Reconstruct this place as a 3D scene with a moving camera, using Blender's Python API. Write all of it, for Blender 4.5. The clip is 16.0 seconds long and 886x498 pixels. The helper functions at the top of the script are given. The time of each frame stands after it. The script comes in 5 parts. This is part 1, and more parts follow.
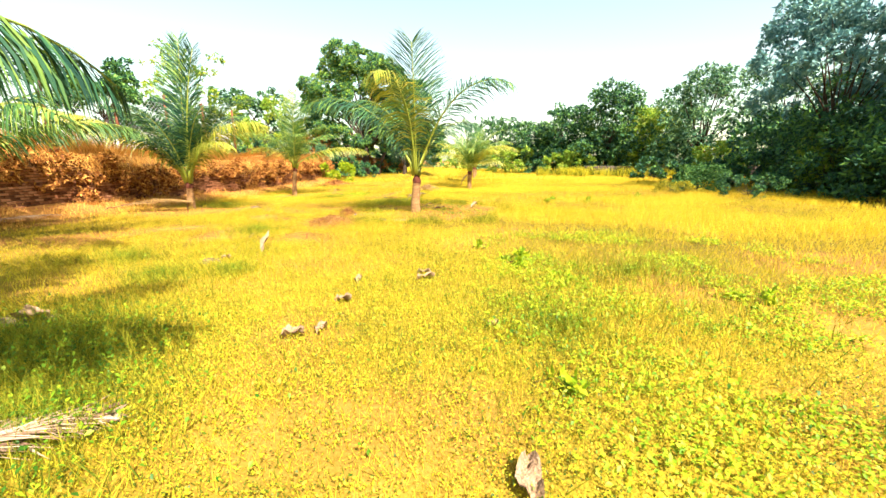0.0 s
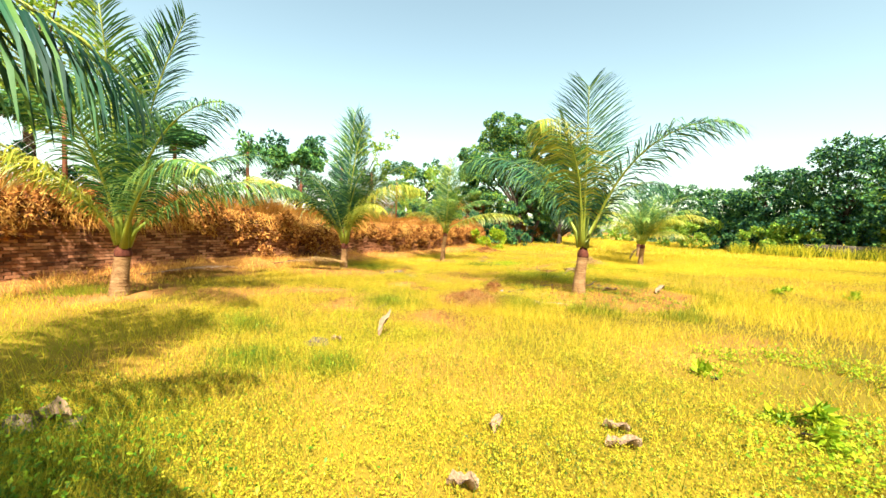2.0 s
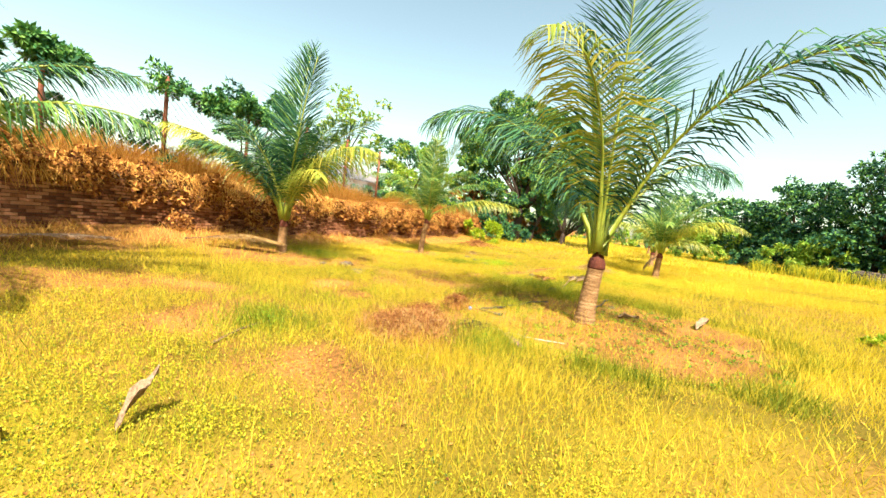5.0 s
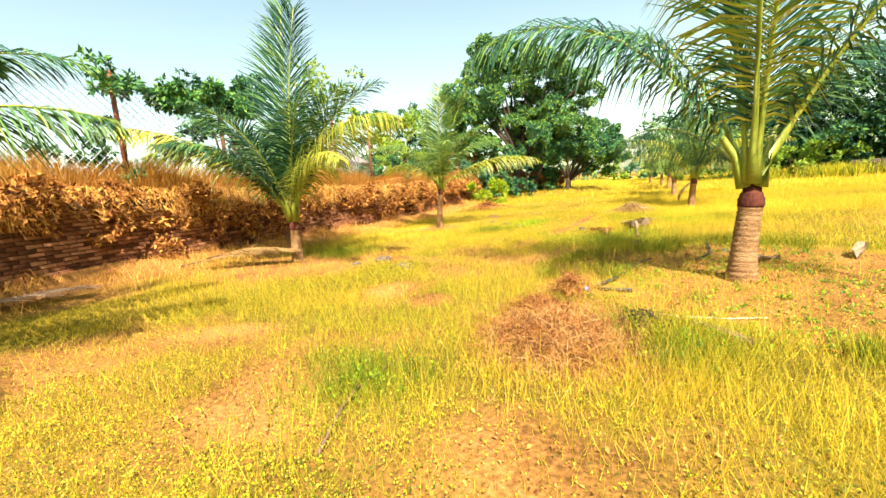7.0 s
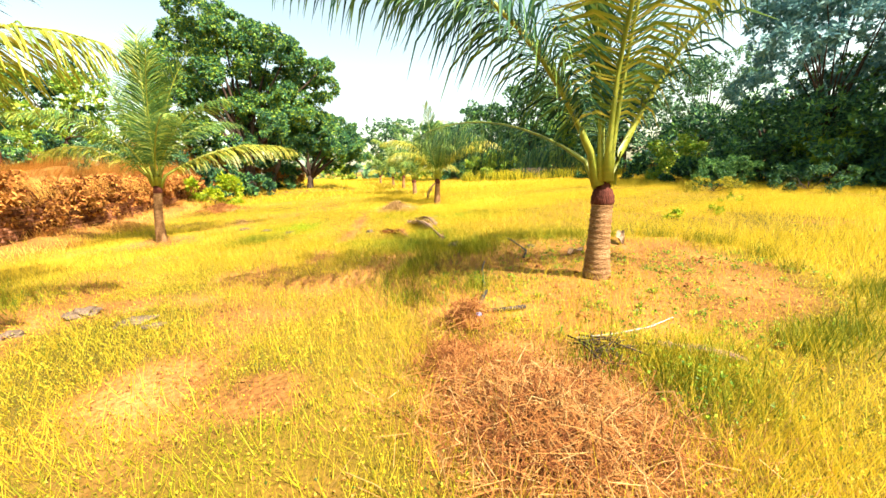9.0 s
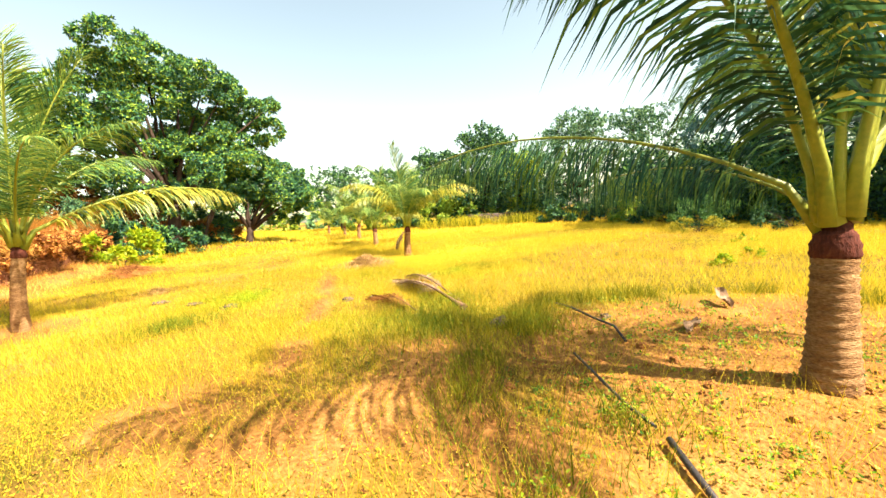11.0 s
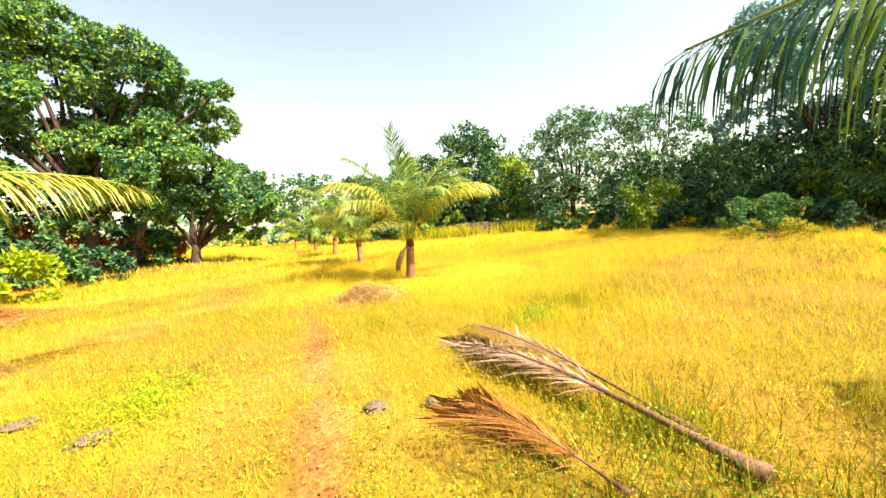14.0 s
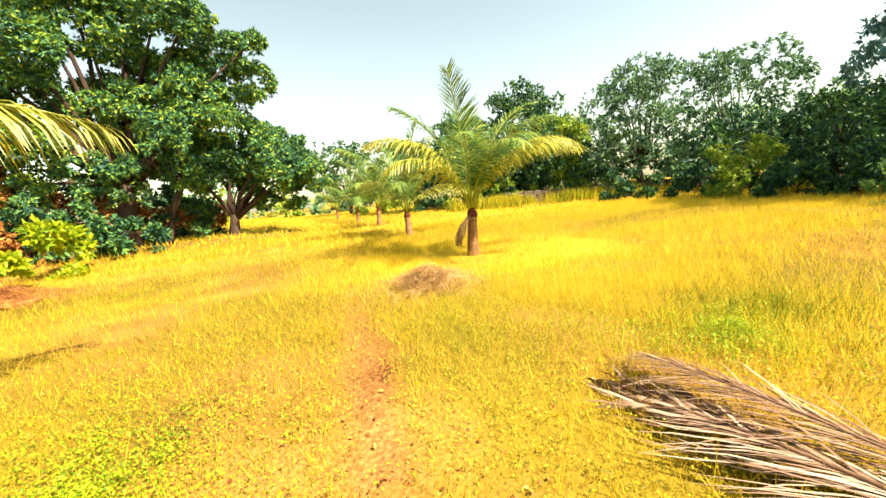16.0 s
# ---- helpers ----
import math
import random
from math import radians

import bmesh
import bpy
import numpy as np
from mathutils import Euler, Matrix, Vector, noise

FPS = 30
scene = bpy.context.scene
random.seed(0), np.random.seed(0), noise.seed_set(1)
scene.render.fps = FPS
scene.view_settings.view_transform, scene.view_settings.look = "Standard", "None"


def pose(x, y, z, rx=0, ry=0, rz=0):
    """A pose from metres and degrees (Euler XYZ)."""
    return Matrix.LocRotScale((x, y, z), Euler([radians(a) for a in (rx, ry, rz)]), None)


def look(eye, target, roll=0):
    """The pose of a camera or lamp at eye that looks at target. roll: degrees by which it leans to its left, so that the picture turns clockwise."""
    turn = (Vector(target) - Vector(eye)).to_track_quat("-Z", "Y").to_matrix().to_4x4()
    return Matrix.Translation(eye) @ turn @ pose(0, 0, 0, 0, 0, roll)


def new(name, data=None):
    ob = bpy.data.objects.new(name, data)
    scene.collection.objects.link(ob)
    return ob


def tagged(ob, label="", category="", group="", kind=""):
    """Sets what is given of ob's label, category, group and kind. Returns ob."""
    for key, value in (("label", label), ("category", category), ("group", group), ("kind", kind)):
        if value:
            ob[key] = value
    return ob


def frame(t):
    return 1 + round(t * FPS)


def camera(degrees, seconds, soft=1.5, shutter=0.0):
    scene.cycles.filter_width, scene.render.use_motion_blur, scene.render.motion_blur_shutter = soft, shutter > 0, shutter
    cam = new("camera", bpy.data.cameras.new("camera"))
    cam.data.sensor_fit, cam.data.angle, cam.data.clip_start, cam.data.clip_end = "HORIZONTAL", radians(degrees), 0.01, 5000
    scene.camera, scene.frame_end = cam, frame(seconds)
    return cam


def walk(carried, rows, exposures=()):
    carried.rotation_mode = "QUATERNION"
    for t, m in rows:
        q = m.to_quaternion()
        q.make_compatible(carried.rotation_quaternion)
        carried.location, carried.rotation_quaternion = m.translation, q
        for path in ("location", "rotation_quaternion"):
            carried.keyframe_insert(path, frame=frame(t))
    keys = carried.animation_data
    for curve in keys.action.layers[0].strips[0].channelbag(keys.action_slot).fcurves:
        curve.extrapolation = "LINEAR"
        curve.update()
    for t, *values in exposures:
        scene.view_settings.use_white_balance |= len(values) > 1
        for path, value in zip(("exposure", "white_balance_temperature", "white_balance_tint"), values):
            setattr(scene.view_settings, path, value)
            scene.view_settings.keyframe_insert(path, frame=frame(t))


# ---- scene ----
cam = camera(97.7, 16.0)
PATH = [
    (0, (0.142, 0.68, 1.485), (0.051, 2.629, 1.043), -0.3),
    (0.5, (-0.071, 1.222, 1.47), (-0.509, 3.142, 1.118), 2.1),
    (1, (-0.098, 1.76, 1.43), (-0.688, 3.653, 1.169), 1.1),
    (1.5, (-0.204, 2.255, 1.478), (-0.987, 4.091, 1.348), 1.3),
    (2, (-0.454, 2.823, 1.449), (-1.276, 4.643, 1.339), 1.6),
    (2.5, (-0.582, 3.404, 1.369), (-1.37, 5.239, 1.257), 1.4),
    (3, (-0.789, 3.916, 1.322), (-1.529, 5.77, 1.197), 1.4),
    (3.5, (-0.87, 4.473, 1.322), (-1.493, 6.368, 1.176), 1.6),
    (4, (-0.872, 5.05, 1.339), (-1.48, 6.952, 1.234), 2.4),
    (4.5, (-0.923, 5.647, 1.388), (-1.545, 7.545, 1.277), 3.4),
    (5, (-0.906, 6.139, 1.372), (-1.731, 7.953, 1.208), 6.5),
    (5.2, (-0.985, 6.243, 1.387), (-2.012, 7.946, 1.169), 7.2),
    (7.3, (-3.241, 7.242, 1.345), (-3.93, 9.089, 1.007), -6.3),
    (7.5, (-3.483, 7.379, 1.312), (-4.088, 9.253, 0.965), -6.2),
    (8, (-3.977, 7.802, 1.375), (-4.137, 9.769, 1.047), -4.5),
    (8.5, (-4.173, 8.224, 1.409), (-3.795, 10.126, 0.922), -2.7),
    (9, (-4.405, 8.831, 1.347), (-3.831, 10.702, 0.935), -2.6),
    (9.5, (-4.644, 9.449, 1.298), (-3.93, 11.286, 0.961), -2.5),
    (10, (-4.719, 10.09, 1.285), (-3.9, 11.894, 1.011), -3.5),
    (10.2, (-4.776, 10.329, 1.293), (-3.95, 12.134, 1.049), -3.7),
    (12.3, (-4.377, 13.579, 1.366), (-3.218, 15.205, 1.248), -3.8),
    (12.5, (-4.324, 13.849, 1.392), (-3.09, 15.419, 1.278), -3.8),
    (13, (-4.351, 14.402, 1.358), (-3.064, 15.929, 1.25), -3.9),
    (13.5, (-4.309, 14.969, 1.27), (-3.083, 16.542, 1.123), -4.7),
    (14, (-4.308, 15.575, 1.304), (-3.29, 17.29, 1.161), -4.9),
    (14.5, (-4.313, 16.07, 1.329), (-3.315, 17.794, 1.151), -4.3),
    (15, (-4.15, 16.607, 1.245), (-3.03, 18.242, 0.978), -4.5),
    (15.5, (-4.089, 17.21, 1.249), (-3.154, 18.96, 1.001), -5.4),
    (16, (-3.931, 17.685, 1.229), (-3.105, 19.485, 0.954), -5.2),
]
EXPOSURES = [(0.0, 2.0, 6700, 20), (1.0, 1.96, 6650, 19), (2.0, 1.85, 6500, 14), (5.0, 1.80, 6550, 15), (7.5, 1.85, 6650, 18), (8.4, 1.94, 6750, 22), (10.0, 1.98, 6950, 23), (12.5, 2.19, 7250, 25), (15.0, 1.95, 7350, 24), (16.0, 1.90, 7350, 24)]
walk(cam, [(t, look(eye, target, roll)) for t, eye, target, roll in PATH], EXPOSURES)

# ---- light ----
SUN_AZ, SUN_EL = radians(-58), radians(51)   # azimuth from +x towards +y
sun_way = Vector((math.cos(SUN_AZ) * math.cos(SUN_EL), math.sin(SUN_AZ) * math.cos(SUN_EL), math.sin(SUN_EL)))
world = bpy.data.worlds.new("sky")
scene.world = world
world.use_nodes = True
wn, wl = world.node_tree.nodes, world.node_tree.links
sky = wn.new("ShaderNodeTexSky")
sky.sky_type = "NISHITA"
sky.sun_disc = False
sky.sun_elevation = SUN_EL
sky.sun_rotation = radians(90) - SUN_AZ
sky.air_density, sky.dust_density, sky.ozone_density = 1.0, 1.6, 1.0
haze = wn.new("ShaderNodeMix")
haze.data_type, haze.blend_type = "RGBA", "MULTIPLY"
haze.inputs["Factor"].default_value = 1.0
haze.inputs["B"].default_value = (1.15, 1.165, 0.83, 1)
pale = wn.new("ShaderNodeHueSaturation")
pale.inputs["Saturation"].default_value = 0.96
wl.new(sky.outputs[0], pale.inputs["Color"])
wl.new(pale.outputs[0], haze.inputs["A"])
wl.new(haze.outputs["Result"], wn["Background"].inputs[0])
wn["Background"].inputs[1].default_value = 0.090
sun = new("sun", bpy.data.lights.new("sun", "SUN"))
sun.data.energy, sun.data.angle, sun.data.color = 5.0, radians(0.8), (1.0, 0.93, 0.80)
sun.matrix_world = look(sun_way * 50, (0, 0, 0))


# ---- materials ----
def ramp(nodes, stops):
    r = nodes.new("ShaderNodeValToRGB")
    while len(r.color_ramp.elements) < len(stops):
        r.color_ramp.elements.new(0.5)
    for e, (p, c) in zip(r.color_ramp.elements, stops):
        e.position, e.color = p, (*c, 1)
    return r


def surface(name, stops, scale=3.0, fine=40.0, rough=0.8, bump=0.3, metal=0.0, stretch=(1, 1, 1), see=0.0, source="noise", tint=None):
    """Colours from a ramp over coarse and fine noise (or a random value per leaf); see: share of light that passes through."""
    m = bpy.data.materials.new(name)
    m.use_nodes = True
    n, l = m.node_tree.nodes, m.node_tree.links
    b = n["Principled BSDF"]
    co = n.new("ShaderNodeTexCoord")
    mp = n.new("ShaderNodeMapping")
    mp.inputs["Scale"].default_value = stretch
    l.new(co.outputs["Object"], mp.inputs[0])
    big, small = n.new("ShaderNodeTexNoise"), n.new("ShaderNodeTexNoise")
    big.inputs["Scale"].default_value, small.inputs["Scale"].default_value = scale, fine
    big.inputs["Detail"].default_value = small.inputs["Detail"].default_value = 6
    for t in (big, small):
        l.new(mp.outputs[0], t.inputs["Vector"])
    if source == "island":
        geo = n.new("ShaderNodeNewGeometry")
        first = geo.outputs["Random Per Island"]
    elif source == "object":
        first = n.new("ShaderNodeObjectInfo").outputs["Random"]
    else:
        first = small.outputs["Fac"]
    mix = n.new("ShaderNodeMix")
    mix.inputs["Factor"].default_value = 0.5
    l.new(big.outputs["Fac"], mix.inputs["A"])
    l.new(first, mix.inputs["B"])
    r = ramp(n, stops)
    l.new(mix.outputs["Result"], r.inputs[0])
    colour = r.outputs[0]
    if tint:
        patch = n.new("ShaderNodeTexNoise")
        patch.inputs["Scale"].default_value = tint[1]
        patch.inputs["Detail"].default_value = 3
        l.new(co.outputs["Object"], patch.inputs["Vector"])
        pr = n.new("ShaderNodeMapRange")
        pr.inputs["From Min"].default_value, pr.inputs["From Max"].default_value = tint[2], tint[3]
        l.new(patch.outputs["Fac"], pr.inputs["Value"])
        mc = n.new("ShaderNodeMix")
        mc.data_type = "RGBA"
        l.new(pr.outputs[0], mc.inputs["Factor"])
        l.new(colour, mc.inputs["A"])
        mc.inputs["B"].default_value = (*tint[0], 1)
        colour = mc.outputs["Result"]
    l.new(colour, b.inputs["Base Color"])
    b.inputs["Roughness"].default_value, b.inputs["Metallic"].default_value = rough, metal
    b.inputs["Specular IOR Level"].default_value = 0.12 if rough >= 0.65 else 0.22 if rough >= 0.5 else 0.4
    if bump:
        bp = n.new("ShaderNodeBump")
        bp.inputs["Strength"].default_value, bp.inputs["Distance"].default_value = bump, 0.02
        l.new(small.outputs["Fac"], bp.inputs["Height"])
        l.new(bp.outputs[0], b.inputs["Normal"])
    if see:
        tr = n.new("ShaderNodeBsdfTranslucent")
        l.new(colour, tr.inputs["Color"])
        ms = n.new("ShaderNodeMixShader")
        ms.inputs[0].default_value = see
        l.new(b.outputs[0], ms.inputs[1])
        l.new(tr.outputs[0], ms.inputs[2])
        l.new(ms.outputs[0], n["Material Output"].inputs[0])
    return m


M_SOIL = surface("red_soil", [(0.34, (0.07, 0.026, 0.008)), (0.5, (0.25, 0.105, 0.028)), (0.66, (0.42, 0.205, 0.062))], 0.9, 30, 0.95, 0.9)
M_GROUND = surface("field_ground", [(0.34, (0.07, 0.026, 0.008)), (0.5, (0.25, 0.105, 0.028)), (0.66, (0.42, 0.205, 0.062))], 0.9, 30, 0.95, 0.9)
gn, gl = M_GROUND.node_tree.nodes, M_GROUND.node_tree.links
thatch = gn.new("ShaderNodeAttribute")
thatch.attribute_name = "thatch"
tn = gn.new("ShaderNodeTexNoise")
tn.inputs["Scale"].default_value, tn.inputs["Detail"].default_value = 22.0, 8
tr = ramp(gn, [(0.36, (0.06, 0.048, 0.005)), (0.52, (0.22, 0.165, 0.011)), (0.68, (0.43, 0.31, 0.022))])
gl.new(tn.outputs["Fac"], tr.inputs[0])
tm = gn.new("ShaderNodeMix")
tm.data_type = "RGBA"
gl.new(thatch.outputs["Fac"], tm.inputs["Factor"])
gl.new(gn["Principled BSDF"].inputs["Base Color"].links[0].from_socket, tm.inputs["A"])
gl.new(tr.outputs[0], tm.inputs["B"])
gl.new(tm.outputs["Result"], gn["Principled BSDF"].inputs["Base Color"])
M_GRASS = surface("yellow_grass", [(0.28, (0.12, 0.15, 0.012)), (0.42, (0.43, 0.345, 0.025)), (0.58, (0.57, 0.42, 0.028)), (0.75, (0.63, 0.41, 0.04))], 0.7, 30, 0.7, 0, see=0.45, source="island", tint=((0.27, 0.31, 0.012), 0.33, 0.48, 0.70))
M_TALL = surface("straw_grass", [(0.3, (0.48, 0.37, 0.02)), (0.5, (0.66, 0.50, 0.03)), (0.7, (0.73, 0.55, 0.06))], 0.5, 30, 0.7, 0, see=0.5, source="island")
M_WEED = surface("weed_leaf", [(0.3, (0.06, 0.1, 0.01)), (0.48, (0.32, 0.31, 0.02)), (0.7, (0.52, 0.45, 0.03))], 0.8, 30, 0.55, 0, see=0.35, source="island")
M_LEAFY = surface("leafy_weed", [(0.3, (0.035, 0.075, 0.007)), (0.42, (0.24, 0.26, 0.012)), (0.58, (0.46, 0.42, 0.018)), (0.75, (0.57, 0.47, 0.026))], 0.8, 30, 0.5, 0, see=0.35, source="island")
M_GREEN = surface("green_weed", [(0.3, (0.03, 0.105, 0.006)), (0.5, (0.1, 0.23, 0.008)), (0.72, (0.26, 0.38, 0.014))], 0.9, 30, 0.5, 0, see=0.3, source="island")
M_FROND = surface("palm_green", [(0.3, (0.008, 0.044, 0.028)), (0.5, (0.028, 0.11, 0.05)), (0.72, (0.14, 0.25, 0.045))], 0.8, 25, 0.52, 0, see=0.25, source="island")
M_FROND_M = surface("palm_light_green", [(0.3, (0.03, 0.10, 0.03)), (0.5, (0.10, 0.22, 0.045)), (0.72, (0.30, 0.37, 0.06))], 0.8, 25, 0.52, 0, see=0.3, source="island")
M_FROND_Y = surface("palm_yellowing", [(0.3, (0.12, 0.19, 0.02)), (0.5, (0.30, 0.32, 0.03)), (0.7, (0.47, 0.41, 0.055))], 0.8, 25, 0.45, 0, see=0.3, source="island")
M_FROND_D = surface("palm_dry", [(0.3, (0.09, 0.045, 0.025)), (0.5, (0.20, 0.125, 0.075)), (0.7, (0.33, 0.24, 0.16))], 2.0, 25, 0.75, 0, see=0.1, source="island")
M_FALLEN = surface("dry_frond_leaf", [(0.3, (0.13, 0.075, 0.045)), (0.5, (0.29, 0.195, 0.125)), (0.7, (0.48, 0.36, 0.25))], 2.0, 25, 0.75, 0, see=0.05, source="island")
M_LEAFLET = surface("dry_leaflet", [(0.3, (0.13, 0.075, 0.045)), (0.5, (0.29, 0.195, 0.125)), (0.7, (0.48, 0.36, 0.25))], 2.0, 25, 0.75, 0, see=0.05, source="object")
M_RACHIS = surface("palm_stalk", [(0.3, (0.12, 0.18, 0.02)), (0.6, (0.25, 0.28, 0.03)), (0.8, (0.36, 0.33, 0.06))], 3.0, 30, 0.45, 0.1)
M_RACHIS_D = surface("dry_stalk", [(0.3, (0.07, 0.035, 0.02)), (0.6, (0.16, 0.10, 0.055)), (0.8, (0.24, 0.17, 0.10))], 3.0, 30, 0.7, 0.3)
M_TRUNK = surface("palm_bark", [(0.3, (0.07, 0.035, 0.014)), (0.5, (0.22, 0.122, 0.05)), (0.7, (0.38, 0.25, 0.12))], 5.0, 40, 0.85, 0.7, stretch=(1, 1, 3))
M_SHEATH = surface("palm_fibre", [(0.3, (0.03, 0.010, 0.008)), (0.55, (0.10, 0.03, 0.018)), (0.8, (0.18, 0.08, 0.035))], 8.0, 60, 0.9, 0.8, stretch=(1, 1, 0.3))
M_BARK = surface("tree_bark", [(0.3, (0.022, 0.015, 0.011)), (0.55, (0.058, 0.04, 0.028)), (0.8, (0.12, 0.088, 0.064))], 4.0, 30, 0.9, 0.8, stretch=(1, 1, 0.3))
# The upper stops paint yellow-green highlights of sunlit clumps, spread by noise.
M_MANGO = surface("mango_leaf", [(0.28, (0.016, 0.07, 0.05)), (0.45, (0.04, 0.155, 0.065)), (0.58, (0.085, 0.23, 0.038)), (0.72, (0.27, 0.39, 0.036))], 0.45, 25, 0.6, 0, see=0.18, source="island")
M_LEAFD = surface("dark_leaf", [(0.3, (0.008, 0.044, 0.030)), (0.5, (0.025, 0.108, 0.044)), (0.72, (0.11, 0.24, 0.04))], 0.35, 25, 0.6, 0, see=0.12, source="island")
# Leaf green lifted to pale teal: haze and sky light are in the colour.
M_LEAFB = surface("hazed_teal_leaf", [(0.3, (0.06, 0.18, 0.20)), (0.5, (0.11, 0.27, 0.27)), (0.72, (0.21, 0.38, 0.31))], 0.35, 25, 0.6, 0, see=0.2, source="island")
M_BRIGHT = surface("bright_weed", [(0.3, (0.12, 0.24, 0.010)), (0.5, (0.26, 0.38, 0.012)), (0.72, (0.42, 0.46, 0.02))], 0.9, 30, 0.5, 0, see=0.4, source="island")
# Distance haze is mixed into this leaf colour as a greyer, bluer green.
M_LEAFG = surface("hazed_green_leaf", [(0.3, (0.025, 0.09, 0.055)), (0.5, (0.07, 0.19, 0.09)), (0.72, (0.17, 0.30, 0.10))], 0.35, 25, 0.6, 0, see=0.2, source="island")
M_LEAFL = surface("light_leaf", [(0.3, (0.09, 0.21, 0.02)), (0.5, (0.19, 0.33, 0.03)), (0.72, (0.36, 0.42, 0.04))], 0.4, 25, 0.5, 0, see=0.3, source="island")
M_DRYV = surface("dry_creeper", [(0.3, (0.10, 0.034, 0.011)), (0.5, (0.33, 0.13, 0.030)), (0.72, (0.58, 0.30, 0.07))], 0.8, 25, 0.85, 0, see=0.2, source="island")
M_VINE = surface("vine_leaf", [(0.3, (0.02, 0.085, 0.03)), (0.5, (0.06, 0.19, 0.05)), (0.72, (0.17, 0.33, 0.06))], 0.8, 25, 0.55, 0, see=0.25, source="island")
# Brighter copy of the dry creeper; the sunlit orange of the bank is painted in.
M_BANK_LIT = surface("sunlit_bank_grass", [(0.3, (0.34, 0.15, 0.03)), (0.5, (0.60, 0.30, 0.06)), (0.72, (0.72, 0.44, 0.10))], 0.8, 25, 0.85, 0, see=0.2, source="island")
M_TUFT = surface("olive_tuft", [(0.3, (0.07, 0.11, 0.008)), (0.5, (0.18, 0.2, 0.012)), (0.72, (0.34, 0.3, 0.02))], 0.8, 25, 0.7, 0, see=0.25, source="island")
M_STRAW = surface("straw", [(0.3, (0.10, 0.031, 0.009)), (0.5, (0.27, 0.105, 0.026)), (0.72, (0.41, 0.20, 0.06))], 3.0, 40, 0.8, 0, see=0.1, source="island")
M_PALE = surface("pale_straw", [(0.3, (0.20, 0.11, 0.03)), (0.5, (0.34, 0.21, 0.07)), (0.72, (0.45, 0.31, 0.13))], 3.0, 40, 0.8, 0, see=0.1, source="island")
M_HUSK = surface("dry_husk", [(0.3, (0.10, 0.06, 0.035)), (0.5, (0.26, 0.17, 0.10)), (0.72, (0.46, 0.34, 0.23))], 9.0, 60, 0.85, 0.8)
M_BRICK = surface("laterite_brick", [(0.3, (0.10, 0.038, 0.018)), (0.5, (0.25, 0.10, 0.045)), (0.75, (0.38, 0.18, 0.09))], 1.2, 50, 0.92, 0.8, source="object")
M_BRICKS = surface("laterite_bricks", [(0.3, (0.10, 0.038, 0.018)), (0.5, (0.25, 0.10, 0.045)), (0.75, (0.38, 0.18, 0.09))], 1.2, 50, 0.92, 0.8, source="island")
M_MORTAR = surface("earth_mortar", [(0.3, (0.04, 0.024, 0.014)), (0.7, (0.11, 0.065, 0.04))], 2.0, 30, 0.95, 0.8)
M_STONE = surface("field_stone", [(0.3, (0.05, 0.036, 0.024)), (0.5, (0.12, 0.088, 0.06)), (0.75, (0.22, 0.165, 0.115))], 6.0, 50, 0.9, 0.7)
M_DARKST = surface("mossy_stone", [(0.3, (0.04, 0.035, 0.03)), (0.55, (0.10, 0.08, 0.065)), (0.8, (0.18, 0.14, 0.11))], 2.0, 30, 0.95, 0.8)
M_RUST = surface("rusty_steel", [(0.3, (0.11, 0.04, 0.025)), (0.55, (0.24, 0.09, 0.05)), (0.8, (0.34, 0.17, 0.10))], 6.0, 60, 0.75, 0.3, metal=0.3)
M_WIRE = surface("galvanised_wire", [(0.3, (0.30, 0.32, 0.34)), (0.7, (0.48, 0.50, 0.52))], 5.0, 60, 0.5, 0, metal=0.6)
M_PVC = surface("white_pipe", [(0.3, (0.32, 0.31, 0.29)), (0.7, (0.45, 0.44, 0.42))], 6.0, 60, 0.4, 0.05)
M_HOSE = surface("black_hose", [(0.3, (0.015, 0.015, 0.015)), (0.7, (0.05, 0.045, 0.04))], 6.0, 60, 0.5, 0.1)
M_BLUE = surface("blue_plastic", [(0.3, (0.02, 0.14, 0.45)), (0.7, (0.04, 0.22, 0.60))], 6.0, 60, 0.4, 0.05)
M_WHITE = surface("white_render", [(0.3, (0.62, 0.61, 0.60)), (0.7, (0.82, 0.81, 0.80))], 1.0, 20, 0.9, 0.2)
M_ROOF = surface("grey_roof_sheet", [(0.3, (0.12, 0.11, 0.11)), (0.7, (0.26, 0.24, 0.23))], 1.0, 20, 0.7, 0.2)
M_GLASS = surface("dark_pane", [(0.3, (0.02, 0.025, 0.03)), (0.7, (0.04, 0.05, 0.06))], 1.0, 20, 0.1, 0)

# ---- small builders ----
rng = np.random.default_rng(7)


def part(name, bm, material, parent=None, label=""):
    me = bpy.data.meshes.new(name)
    bm.to_mesh(me)
    bm.free()
    me.materials.append(material)
    ob = new(name, me)
    ob.parent = parent
    if label:
        tagged(ob, label)
    return ob


def soup(name, verts, faces, material, parent=None, smooth=False):
    """One mesh object from arrays of places and of faces with equal corner counts."""
    verts, faces = np.asarray(verts, np.float32), np.asarray(faces, np.int32)
    me = bpy.data.meshes.new(name)
    k = faces.shape[1]
    me.vertices.add(len(verts))
    me.vertices.foreach_set("co", verts.ravel())
    me.loops.add(faces.size)
    me.loops.foreach_set("vertex_index", faces.ravel())
    me.polygons.add(len(faces))
    me.polygons.foreach_set("loop_start", np.arange(len(faces), dtype=np.int32) * k)
    me.polygons.foreach_set("loop_total", np.full(len(faces), k, np.int32))
    if smooth:
        me.polygons.foreach_set("use_smooth", np.ones(len(faces), bool))
    me.update(calc_edges=True)
    me.materials.append(material)
    ob = new(name, me)
    ob.parent = parent
    return ob


